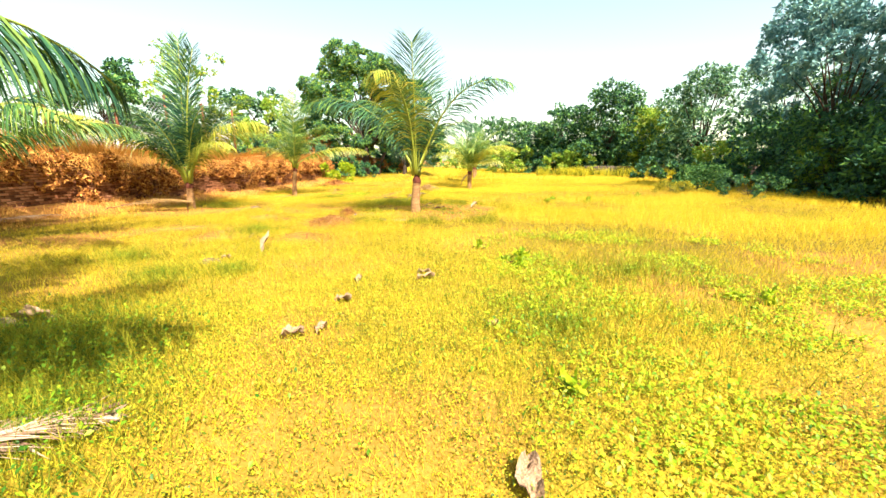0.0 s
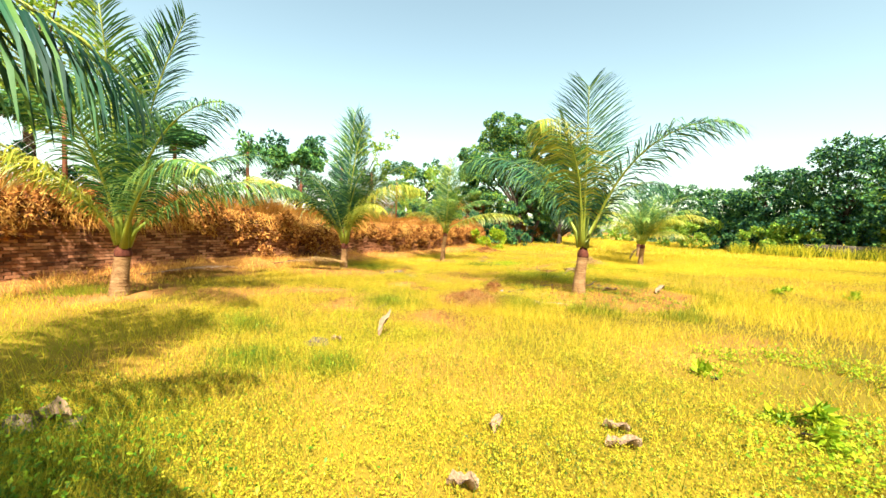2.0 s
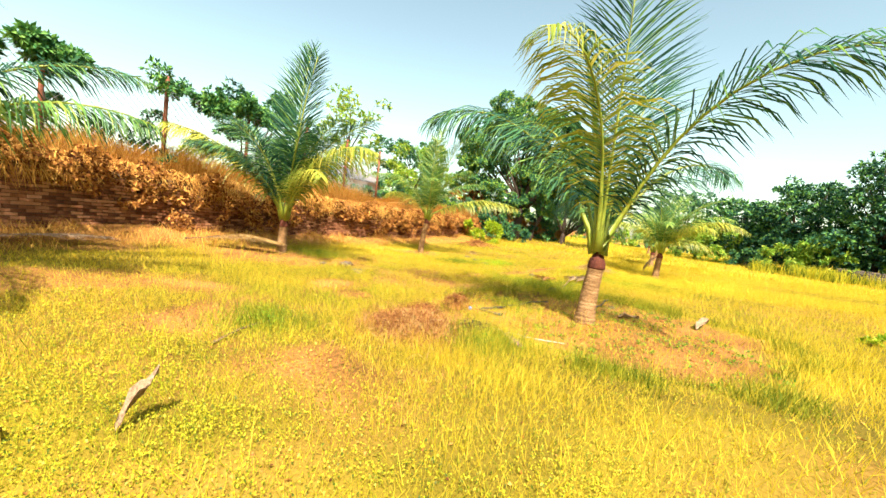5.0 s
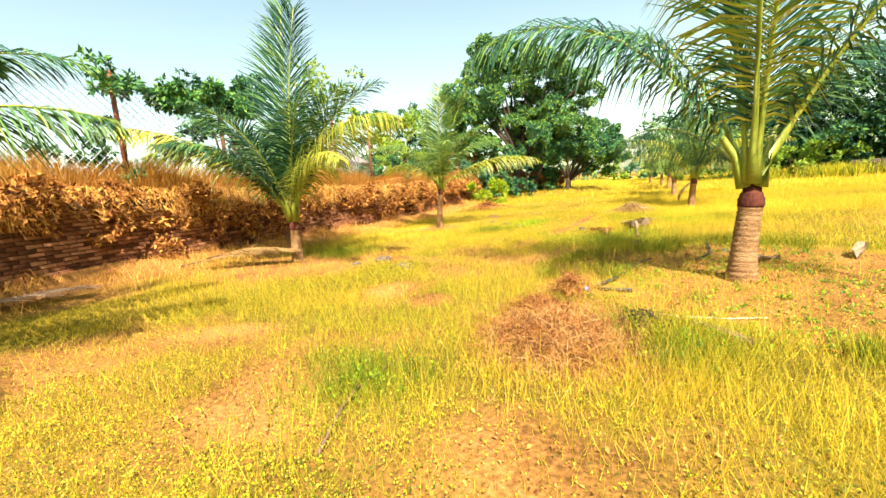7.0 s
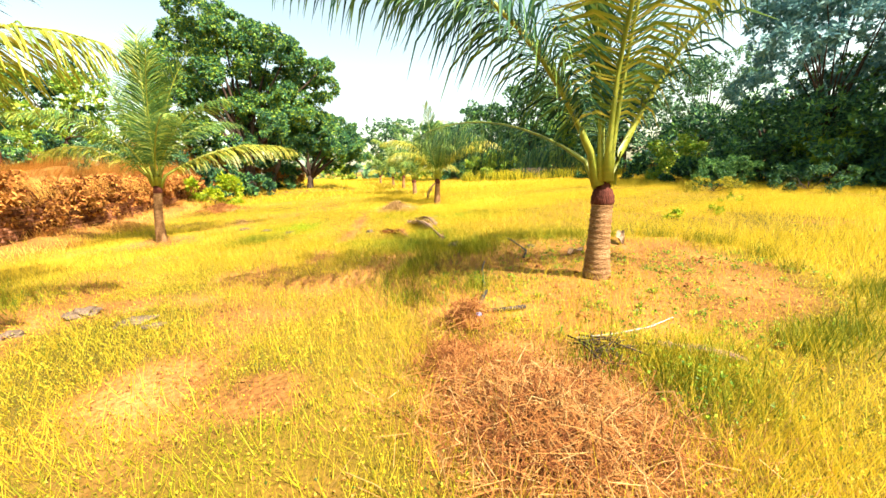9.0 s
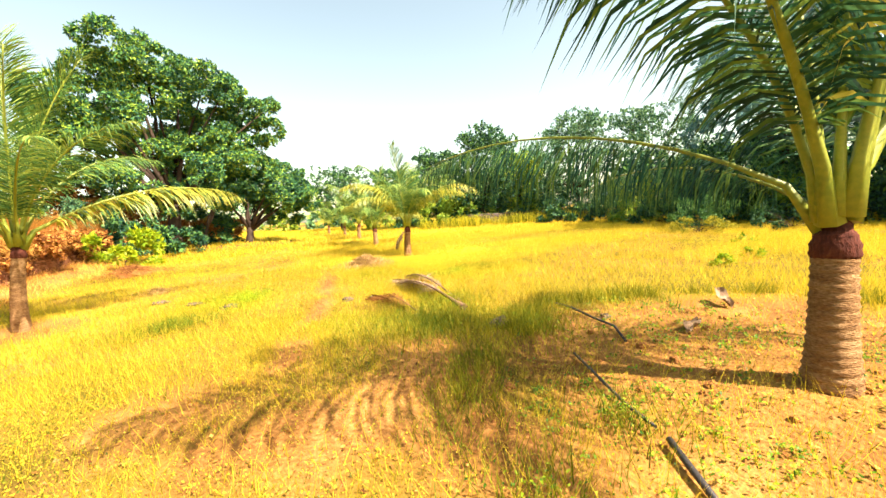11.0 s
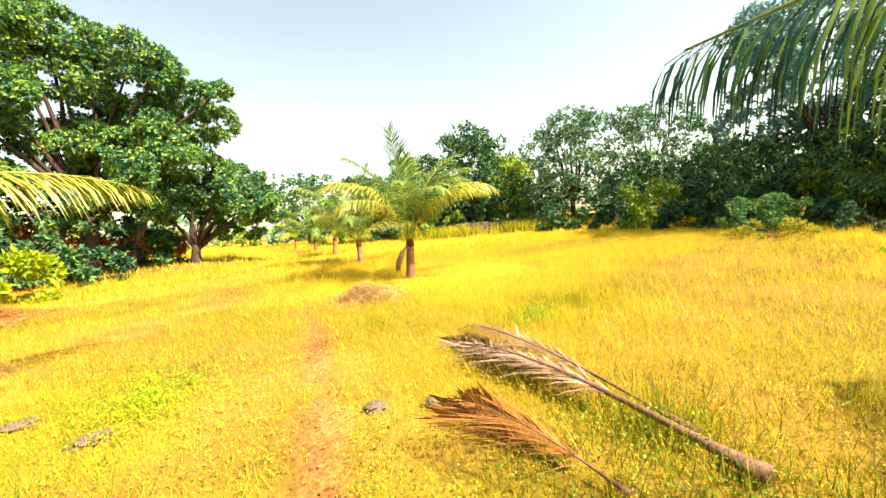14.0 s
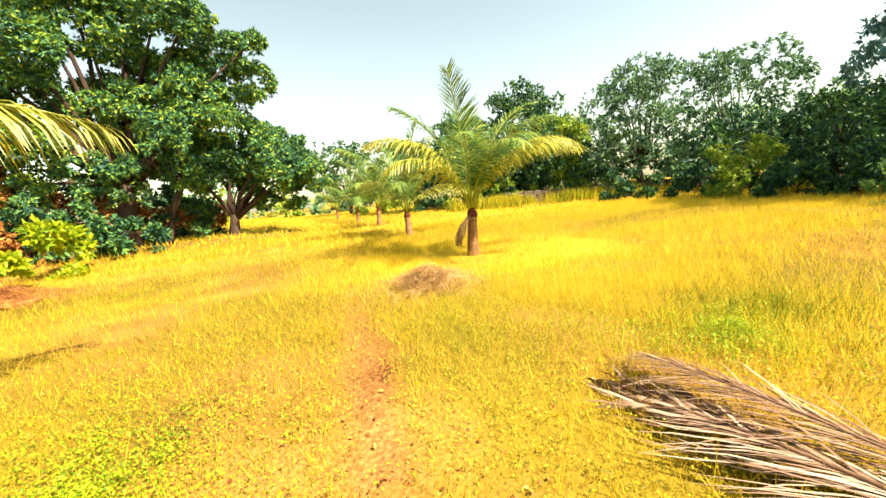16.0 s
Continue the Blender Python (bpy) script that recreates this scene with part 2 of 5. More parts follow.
def hash2(i, j, seed):
    h = np.sin(i * 127.1 + j * 311.7 + seed * 74.7) * 43758.5453
    return h - np.floor(h)


def wave(x, y, size, seed=0):
    """Smooth value noise between 0 and 1, over cells of that size in metres."""
    u, v = np.asarray(x) / size, np.asarray(y) / size
    i, j = np.floor(u), np.floor(v)
    a, b = u - i, v - j
    a, b = a * a * (3 - 2 * a), b * b * (3 - 2 * b)
    top = hash2(i, j, seed) * (1 - a) + hash2(i + 1, j, seed) * a
    low = hash2(i, j + 1, seed) * (1 - a) + hash2(i + 1, j + 1, seed) * a
    return top * (1 - b) + low * b


def step(a, b, x):
    t = np.clip((np.asarray(x, float) - a) / (b - a), 0, 1)
    return t * t * (3 - 2 * t)


def wall_x(y):
    """Face of the brick retaining wall in plan."""
    return np.interp(y, [-60, 6, 16, 25, 32, 45, 70], [-12.6, -12.3, -12.1, -11.3, -10.9, -11.2, -12.0])


def wall_top(y):
    return np.interp(y, [-60, 10, 20, 30, 40, 60], [1.5, 1.58, 1.36, 1.2, 0.9, 0.7])


def height(x, y):
    """The ground: a nearly level field that rises a little far ahead, a raised ring round one palm, a terrace behind the wall."""
    x, y = np.asarray(x, float), np.asarray(y, float)
    z = -0.13 + 0.06 * (wave(x, y, 3.1, 3) - 0.5) + 0.03 * (wave(x, y, 0.7, 5) - 0.5)
    z = z + 0.36 * step(26, 38, y) * (1 - step(-5.0, 0.5, x)) + 0.12 * step(28, 36, y)
    z = z - 0.16 * np.exp(-np.hypot(x - 0.6, y - 26.0) ** 2 / 8) - 0.10 * np.exp(-np.hypot(x + 8.4, y - 20.5) ** 2 / 6)
    z = z + 0.20 * np.exp(-((y - 11.8) / 2.0) ** 2) * (1 - step(0.2, 1.6, x - wall_x(y)))
    z = z + 0.22 * (1 - step(0.0, 1.5, x - wall_x(y))) * (0.6 + 0.6 * wave(x, y, 1.1, 12))
    d = np.hypot(x + 1.2, y - 12.66)
    z = z + 0.08 * np.exp(-((d - 0.25) / 0.5) ** 2) + 0.06 * np.exp(-((np.hypot(x + 0.95, y - 13.0) - 2.5) / 0.3) ** 2)
    up = wall_top(y) + 0.35 + 0.3 * wave(x, y, 1.6, 9) + 0.02 * np.clip(-12 - x, 0, 40)
    return z + (up - z) * step(0.12, 0.42, wall_x(y) - x)


def on(x, y):
    return float(height(x, y))


def axis(a, b, fine, far):
    core = np.arange(a, b + fine / 2, fine)
    left = a - np.geomspace(fine * 2, far, 26)[::-1]
    right = b + np.geomspace(fine * 2, far, 26)
    return np.concatenate([left, core, right])


# ---- ground ----
gx, gy = axis(-16, 10, 0.22, 600), axis(-3, 34, 0.22, 600)
GX, GY = np.meshgrid(gx, gy)
idx = np.arange(GX.size).reshape(GX.shape)
quads = np.stack([idx[:-1, :-1], idx[:-1, 1:], idx[1:, 1:], idx[1:, :-1]], -1).reshape(-1, 4)
ground = soup("ground", np.stack([GX, GY, height(GX, GY)], -1).reshape(-1, 3), quads, M_GROUND, smooth=True)
tagged(ground, "dry field of red soil under yellow grass", "ground", kind="structure")


# ---- grass ----
def centre_x(y):
    return np.interp(y, [0, 5, 7.3, 9, 15, 18, 24], [0, -0.9, -3.2, -4.4, -4.2, -3.9, -3.0])


def bare(x, y):
    """Share of open soil: round the palm, on the trodden path and in patches."""
    d = np.hypot(x + 0.95, y - 13.0)
    b = 0.74 * (1 - step(1.9, 2.5, d + 0.5 * (wave(x, y, 0.6, 21) - 0.5)))
    path = 1 - step(0.06, 0.36, np.abs(x - np.interp(y, [6, 10, 12.2, 14, 18, 19.4, 20.8, 24], [-5.5, -5.55, -5.25, -5.05, -3.95, -3.62, -3.2, -2.7]) + 0.4 * (wave(x, y, 1.3, 22) - 0.5)))
    b = np.maximum(b, (0.4 + 0.55 * step(13.5, 16.5, y)) * path * step(0.12, 0.4, wave(x, y, 0.8, 26)) * step(7.0, 9.0, y) * (1 - step(20, 25, y)))
    b = np.maximum(b, 0.85 * (1 - step(0.3, 1.3, x - wall_x(y) - 0.6 * wave(x, y, 0.9, 23))))
    b = np.maximum(b, 0.9 * (1 - step(0.55, 0.95, np.hypot(x + 3.2, (y - 10.75) * 0.8))))
    for px, py, r in ((-5.7, 11.9, 0.5), (-4.95, 11.5, 0.35), (-9.2, 13.6, 1.7), (-8.3, 20.3, 1.0), (-10.2, 7.5, 1.4)):
        b = np.maximum(b, 0.85 * (1 - step(r * 0.6, r * 1.2, np.hypot(x - px, y - py))))
    return np.maximum(b, 0.8 * step(0.48, 0.76, wave(x, y, 1.1, 24) * 0.7 + wave(x, y, 0.35, 25) * 0.3) * step(6, 9, y) * (1 - 0.55 * step(14.5, 16.5, y)) * (1 - step(-3.2, -1.5, x)) * (1 - step(24, 28, y)))


cover = ground.data.attributes.new("thatch", "FLOAT", "POINT")
cover.data.foreach_set("value", (0.95 * (1 - bare(GX, GY) * 1.05).clip(0, 1) * (0.55 + 0.45 * step(0.25, 0.6, wave(GX, GY, 1.4, 91)))).astype(np.float32).ravel())


def blades(x, y, tall, wide, lean=0.45, rows=1):
    """Bent blades as triangles (rows=1) or a quad and a triangle's worth (rows=2)."""
    n = len(x)
    z = height(x, y) - 0.01
    a, w = rng.uniform(0, 2 * np.pi, n), rng.uniform(0, 2 * np.pi, n)
    k = tall * lean * rng.uniform(0.3, 1.5, n)
    base, side = np.stack([x, y, z], -1), np.stack([np.cos(w), np.sin(w), 0 * w], -1) * (wide / 2)[:, None]
    tip = base + np.stack([np.cos(a) * k, np.sin(a) * k, tall], -1)
    if rows == 1:
        v = np.stack([base - side, base + side, tip], 1).reshape(-1, 3)
        return v, np.arange(3 * n).reshape(-1, 3)
    mid = base + np.stack([np.cos(a) * k * 0.35, np.sin(a) * k * 0.35, tall * 0.6], -1)
    v = np.stack([base - side, base + side, mid + side * 0.8, mid - side * 0.8, tip], 1).reshape(-1, 3)
    o = np.arange(n)[:, None] * 5
    return v, np.concatenate([o + [0, 1, 2], o + [0, 2, 3], o + [3, 2, 4]])


def leaflets_on(x, y, z, size, flat=0.5):
    """Small leaves: two folded triangles each."""
    n = len(x)
    a, tilt = rng.uniform(0, 2 * np.pi, n), rng.normal(0.2, flat, n)
    d = np.stack([np.cos(a) * np.cos(tilt), np.sin(a) * np.cos(tilt), np.sin(tilt)], -1) * size[:, None]
    s = np.stack([-np.sin(a), np.cos(a), rng.normal(0, 0.35, n)], -1) * (size * 0.28)[:, None]
    o = np.stack([x, y, z], -1)
    up = np.stack([0 * a, 0 * a, size * 0.12], -1)
    v = np.stack([o, o + d * 0.5 + s + up, o + d, o + d * 0.5 - s + up], 1).reshape(-1, 3)
    k = np.arange(n)[:, None] * 4
    return v, np.concatenate([k + [0, 1, 2], k + [0, 2, 3]])


def scatter(n, x0, x1, y0, y1):
    return rng.uniform(x0, x1, n), rng.uniform(y0, y1, n)


def strip(n, half, y0, y1):
    y = rng.uniform(y0, y1, n)
    return centre_x(y) + rng.uniform(-half, half, n), y


def keep(x, y, chance):
    k = rng.uniform(0, 1, len(x)) < chance
    return x[k], y[k]


def tallness(x, y):
    """Tall straw grass grows away from the trodden ground, mainly to the east of the path."""
    t = step(0.42, 0.68, wave(x, y, 2.4, 31)) * 0.8 + 0.2
    east = step(-0.4, 2.0, x - centre_x(y))
    far = step(7.5, 10, y) * (0.25 + 0.75 * east)
    return t * np.maximum(0.15 * step(3, 5, y), far) * (1 - bare(x, y))


def near(x, y):
    """1 beside the path, fading out some metres away."""
    edge = np.abs(x - centre_x(y)) + 1.6 * (wave(x, y, 1.3, 44) - 0.5)
    return (1 - step(2.6, 5.6, edge)) * step(-1.5, 0.8, y + 1.2 * (wave(x, y, 0.9, 46) - 0.5)) * (1 - step(20, 24.5, y))


x, y = strip(560000, 6.0, -1.2, 24.5)
x, y = keep(x, y, near(x, y) * (1 - bare(x, y)) * (0.55 + 0.45 * wave(x, y, 0.5, 41)))
n = len(x)
v, f = blades(x, y, rng.uniform(0.03, 0.13, n) * (0.7 + 0.6 * wave(x, y, 1.1, 42)), rng.uniform(0.003, 0.0075, n), 0.7)
tagged(soup("short_grass", v, f, M_GRASS), "short yellow-green grass covering the field", "grass", kind="stuff")

def clumped(x, y, leaves, reach, tall):
    """Leaves of low plants: a small dome of leaves on each plant's place."""
    k = len(x)
    cx, cy = np.repeat(x, leaves), np.repeat(y, leaves)
    r, h = np.repeat(reach * rng.uniform(0.6, 1.5, k), leaves), np.repeat(tall * rng.uniform(0.4, 1.5, k), leaves)
    a, q = rng.uniform(0, 2 * np.pi, k * leaves), np.sqrt(rng.uniform(0, 1, k * leaves))
    px, py = cx + np.cos(a) * q * r, cy + np.sin(a) * q * r
    return px, py, height(px, py) + 0.005 + h * (1 - 0.8 * q ** 2) * rng.uniform(0.55, 1.0, k * leaves)


x, y = strip(21000, 7.0, -1.2, 10.0)
x, y = keep(x, y, near(x, y) * (1 - step(7.5, 10, y + wave(x, y, 1.2, 47))) * (1 - bare(x, y)) * (0.35 + 0.65 * step(0.25, 0.6, wave(x, y, 0.7, 43))))
px, py, pz = clumped(x, y, 16, 0.055, 0.085)
v, f = leaflets_on(px, py, pz, rng.uniform(0.009, 0.025, len(px)))
tagged(soup("leafy_weeds", v, f, M_LEAFY), "low leafy yellow-green weeds covering the ground", "weeds", kind="stuff")

def leaf_tips(x, y, z, size):
    """Tiny pointed leaves, one triangle each."""
    n = len(x)
    a, tilt = rng.uniform(0, 2 * np.pi, n), rng.normal(0.35, 0.45, n)
    d = np.stack([np.cos(a) * np.cos(tilt), np.sin(a) * np.cos(tilt), np.sin(tilt)], -1) * size[:, None]
    w = np.stack([-np.sin(a), np.cos(a), rng.normal(0, 0.4, n)], -1) * (size * 0.33)[:, None]
    o = np.stack([x, y, z], -1)
    return np.stack([o + d * 0.25 - w, o + d * 0.25 + w, o + d], 1).reshape(-1, 3), np.arange(3 * n).reshape(-1, 3)


x, y = strip(1000000, 6.5, -1.2, 24.5)
x, y = keep(x, y, near(x, y) * (1 - 0.93 * bare(x, y)) * (1 - 0.62 * step(7, 11, y)) * (0.35 + 0.65 * step(0.25, 0.7, wave(x, y, 0.22, 49))))
n = len(x)
v, f = leaf_tips(x, y, height(x, y) + 0.005 + rng.uniform(0.0, 0.07, n) * (0.4 + wave(x, y, 0.22, 49)), rng.uniform(0.008, 0.024, n))
tagged(soup("leaf_carpet", v, f, M_LEAFY), "dense carpet of tiny yellow-green leaves", "weeds", kind="stuff")

x, y = strip(18000, 6.0, 7.5, 24.5)
x, y = keep(x, y, near(x, y) * (1 - bare(x, y)) * (0.2 + 0.8 * step(0.3, 0.7, wave(x, y, 0.8, 43))) * step(7.5, 9.5, y))
px, py, pz = clumped(x, y, 14, 0.05, 0.07)
v, f = leaflets_on(px, py, pz, rng.uniform(0.009, 0.021, len(px)))
tagged(soup("low_weeds", v, f, M_WEED), "low small-leaved yellow weeds among the grass", "weeds", kind="stuff")

x, y = scatter(300000, -12, 14, -1, 34)
x, y = keep(x, y, (1 - bare(x, y)) * (1 - 0.85 * near(x, y)))
x, y = keep(x, y, x > wall_x(y) + 0.3)
n = len(x)
v, f = blades(x, y, rng.uniform(0.04, 0.12, n) * (0.7 + 0.6 * wave(x, y, 1.1, 42)), rng.uniform(0.006, 0.013, n), 0.8)
tagged(soup("field_grass", v, f, M_GRASS), "yellow grass over the wider field", "grass", kind="stuff")

x, y = scatter(480000, -11.5, 14, 1, 34)
x, y = keep(x, y, tallness(x, y) * np.where(y < 20, 1, 0.7) * (1 - 0.9 * near(x, y)))
n = len(x)
v, f = blades(x, y, rng.uniform(0.12, 0.29, n), rng.uniform(0.004, 0.009, n), 0.5)
tagged(soup("tall_grass", v, f, M_TALL), "tall straw-yellow seeding grass", "grass", kind="stuff")
x, y = strip(420000, 6.0, 1, 24.5)
x, y = keep(x, y, tallness(x, y) * near(x, y) * (0.35 + 0.65 * step(0.35, 0.7, wave(x, y, 0.35, 48))))
n = len(x)
v, f = blades(x, y, rng.uniform(0.14, 0.36, n), rng.uniform(0.0016, 0.0040, n), 0.45)
tagged(soup("fine_grass", v, f, M_TALL), "fine straw-yellow seeding grass beside the path", "grass", kind="stuff")

x, y = scatter(80000, -13, 40, 30, 75)
x, y = keep(x, y, x > wall_x(y) + 0.4)
x2, y2 = scatter(50000, 13, 34, -6, 34)
x, y = np.concatenate([x, x2]), np.concatenate([y, y2])
n = len(x)
v, f = blades(x, y, rng.uniform(0.08, 0.26, n), rng.uniform(0.025, 0.05, n), 0.6)
tagged(soup("distant_grass", v, f, M_TALL), "distant straw-yellow grass reaching the trees", "grass", kind="stuff")


# ---- palms ----
def tube(points, radii, sides=8, close=True):
    """A bmesh tube along points."""
    bm = bmesh.new()
    rings = []
    for i, p in enumerate(points):
        p = Vector(p)
        t = (Vector(points[min(i + 1, len(points) - 1)]) - Vector(points[max(i - 1, 0)])).normalized()
        u = t.orthogonal().normalized() if abs(t.z) > 0.95 else t.cross(Vector((0, 0, 1))).normalized()
        w = t.cross(u)
        rings.append([bm.verts.new(p + (u * math.cos(k * 2 * math.pi / sides) + w * math.sin(k * 2 * math.pi / sides)) * radii[i]) for k in range(sides)])
    for a, b in zip(rings, rings[1:]):
        for k in range(sides):
            bm.faces.new((a[k], a[(k + 1) % sides], b[(k + 1) % sides], b[k])).smooth = True
    if close:
        bm.faces.new(rings[0][::-1])
        bm.faces.new(rings[-1])
    bm.normal_update()
    return bm


def frond(parent, at, az, e0, bend, length, material, droop=0.5, stalk=None, pairs=116, leaf=0.9, ragged=0.1, sway=0.0, power=1.4, name="frond", floor=None, sweep=0.55, thick=1.0, jitter=0.17, split=False, first=0.16):
    """One feather leaf: a curved stalk with two rows of drooping leaflets. az, e0 (rise at the base), bend: degrees."""
    steps = 22
    p, pts, tang = Vector(at), [], []
    for i in range(steps + 1):
        s = i / steps
        e, a = radians(e0 - bend * s ** power + (max(0, 80 - e0) * max(0, 1 - s / 0.06) ** 1.2 if floor is None else 0)), radians(az + sway * s)
        t = Vector((math.cos(a) * math.cos(e), math.sin(a) * math.cos(e), math.sin(e)))
        pts.append(p.copy())
        tang.append(t)
        p = p + t * (length / steps)
    verts, faces = [], []
    for i in range(pairs):
        s = first + (1 - first) * (i + 0.5) / pairs
        g = s * steps
        k = min(int(g), steps - 1)
        q = pts[k].lerp(pts[k + 1], g - k)
        t = tang[k].lerp(tang[k + 1], g - k).normalized()
        side = t.cross(Vector((0, 0, 1)))
        side = side.normalized() if side.length > 0.05 else Vector((math.sin(radians(az)), -math.cos(radians(az)), 0))
        up = side.cross(t).normalized()
        prof = min(1.0, 0.45 + 2.2 * (s - first)) * (1 - 0.62 * max(0, (s - 0.55) / 0.45) ** 1.6)
        for sg in (-1, 1):
            if rng.uniform() < ragged:
                continue
            ln = leaf * prof * (rng.uniform(0.85, 1.12) if floor is None else rng.uniform(0.35, 1.2)) * length / 3.4
            fwd = sweep + 0.8 * s + rng.normal(0, jitter)
            if floor is not None:
                fwd, sg = fwd * rng.uniform(0.55, 1.5), sg * rng.uniform(0.35, 1.25) - 0.25
            d = (side * sg + t * fwd + up * (0.30 + rng.normal(0, jitter) if floor is None else abs(rng.normal(0, 0.1)))).normalized()
            w = 0.0108 * thick * length / 3.4 * rng.uniform(0.8, 1.2)
            dr = droop * rng.uniform(0.75, 1.25)
            cur, row = q.copy(), []
            for j in range(4):
                ww = (0.6, 1.0, 0.8, 0.0)[j] * w
                wd = (t if abs(d.dot(t)) < 0.8 else d.cross(up).normalized()) * ww
                row += [cur - wd + up * 0.3 * ww, cur + wd] if j < 3 else [cur]
                d = (d + Vector((0, 0, -1)) * dr * (0.35 + 0.4 * j)).normalized()
                cur = cur + d * ln / 3
            o = len(verts)
            verts += [tuple(c) for c in row]
            faces += [(o, o + 1, o + 3), (o, o + 3, o + 2), (o + 2, o + 3, o + 5), (o + 2, o + 5, o + 4), (o + 4, o + 5, o + 6)]
    if floor is not None:
        verts = [(a, b, max(c, floor + rng.uniform(0.01, 0.10))) for a, b, c in verts]
        pts = [Vector((c.x, c.y, max(c.z, floor + 0.06))) for c in pts]
    if split:
        for k in range(0, len(verts), 7):
            soup("leaflet", verts[k:k + 7], [tuple(i - k for i in f) for f in faces[k // 7 * 5:k // 7 * 5 + 5]], M_LEAFLET, parent)
        ob = parent
    else:
        ob = soup(name, verts, faces, material, parent)
    radii = [(0.030 if floor is None or split else 0.016) * length / 3.4 * (1 - 0.85 * (i / steps) ** 0.8) + 0.003 for i in range(steps + 1)]
    if thick < 0.6:
        radii = [a * 0.6 for a in radii]
    radii[0], radii[1], radii[2] = radii[0] * 2.0, radii[1] * 1.6, radii[2] * 1.25
    part("stalk", tube(pts[::2], radii[::2], 6), stalk or M_RACHIS, ob)
    return ob


def palm(x, y, trunk, radius, lean, fronds, label, group="young coconut palms in the field", thick=1.3, leaf=0.98):
    """trunk: height to the crown's base; lean: x, y shift of the top; fronds: az, e0, bend, length, droop, kind."""
    ob = new("coconut_palm")
    ob.location = (x, y, on(x, y) - 0.03)
    tagged(ob, label, "palm", group)
    rows = max(10, int(trunk / 0.02))
    pts, rad = [], []
    for i in range(rows + 1):
        s = i / rows
        pts.append((lean[0] * s * s, lean[1] * s * s, trunk * s))
        rad.append(radius * (1.0 + 0.28 * (1 - s) ** 3 - 0.12 * s + (0.055 if i % 3 == 0 else -0.02) + rng.normal(0, 0.014)))
    part("trunk", tube(pts, rad, 16), M_TRUNK, ob)
    top = Vector((lean[0], lean[1], trunk))
    sh = []
    for i in range(7):
        s = i / 6
        sh.append((0.07 * math.sin(s * math.pi) + 0.035 * (i % 2)) * radius * 2 + radius * (0.92 - 0.25 * s))
    part("fibre_sheath", tube([top + Vector((0, 0, -0.03 + 0.035 * i * radius / 0.15)) for i in range(7)], sh, 14), M_SHEATH, ob, "red-brown fibrous sheath")
    part("crown_fibre", tube([top + Vector((0.02 * math.sin(i * 2.3), 0.02 * math.cos(i * 1.7), 0.06 * i)) for i in range(8)], [radius * (0.86 - 0.085 * i + 0.07 * (i % 2)) for i in range(8)], 9), M_SHEATH, ob, "torn brown fibre between the leaf bases")
    for az, e0, bend, length, droop, kind, *curve in fronds:
        a = radians(az)
        at = top + Vector((math.cos(a), math.sin(a), 0)) * radius * 0.55 + Vector((0, 0, 0.05 + 0.25 * (e0 / 90) * radius / 0.15))
        m, st = {"g": (M_FROND, M_RACHIS), "u": (M_FROND, M_RACHIS), "y": (M_FROND_Y, M_RACHIS), "d": (M_FROND_D, M_RACHIS_D), "m": (M_FROND_M, M_RACHIS), "s": (M_FROND_M, M_RACHIS), "l": (M_FROND, M_RACHIS)}[kind]
        if kind == "l":
            frond(ob, at, az, e0, bend, length, M_FROND, droop, M_RACHIS, leaf=0.78, thick=0.5, power=curve[0], pairs=150)
            continue
        if kind == "s":
            frond(ob, at, az, e0, bend, length, m, 0.03, M_RACHIS, leaf=0.5, sweep=2.2, name="spear_leaf")
            continue
        frond(ob, at, az, e0, bend, length, m, droop, st, ragged=0.06 if kind in "gmu" else 0.12, thick=thick, leaf=1.25 if kind == "u" else leaf, sway=0 if curve else rng.uniform(-12, 12), power=curve[0] if curve else 1.4)
    return ob


PALM_A = [(178, 63, 92, 4.3, 0.9, "g", 1.8), (-30, 66, 98, 4.2, 0.55, "g", 2.2), (150, 72, 84, 3.6, 0.7, "g", 1.8), (45, 62, 88, 3.4, 0.8, "g", 1.6),
          (252, 82, 120, 4.0, 0.9, "y", 2.0), (272, 82, 14, 3.55, 0.14, "u", 1.4), (205, 85, 16, 3.2, 0.1, "s"), (60, 84, 34, 3.0, 0.35, "g", 1.6),
          (108, 41, 53, 4.3, 2.0, "l", 0.75), (84, 44, 66, 2.7, 2.0, "l", 0.75)]
palm(-1.27, 12.66, 0.95, 0.135, (0.06, 0.02), PALM_A, "young coconut palm with ringed trunk and long arching green fronds", thick=1.0)


def crown(seed, count, length, low="y", young="g"):
    r = random.Random(seed)
    out = []
    for i in range(count):
        u = i / (count - 1)
        out.append((i * 137.5 + r.uniform(-18, 18), 86 - 46 * u ** 1.5 + r.uniform(-4, 4), 20 + 66 * u ** 0.8 + r.uniform(-8, 8), length * r.uniform(0.85, 1.1), 0.25 + 0.55 * u, young if u < 0.6 or r.random() < 0.35 else low))
    return out


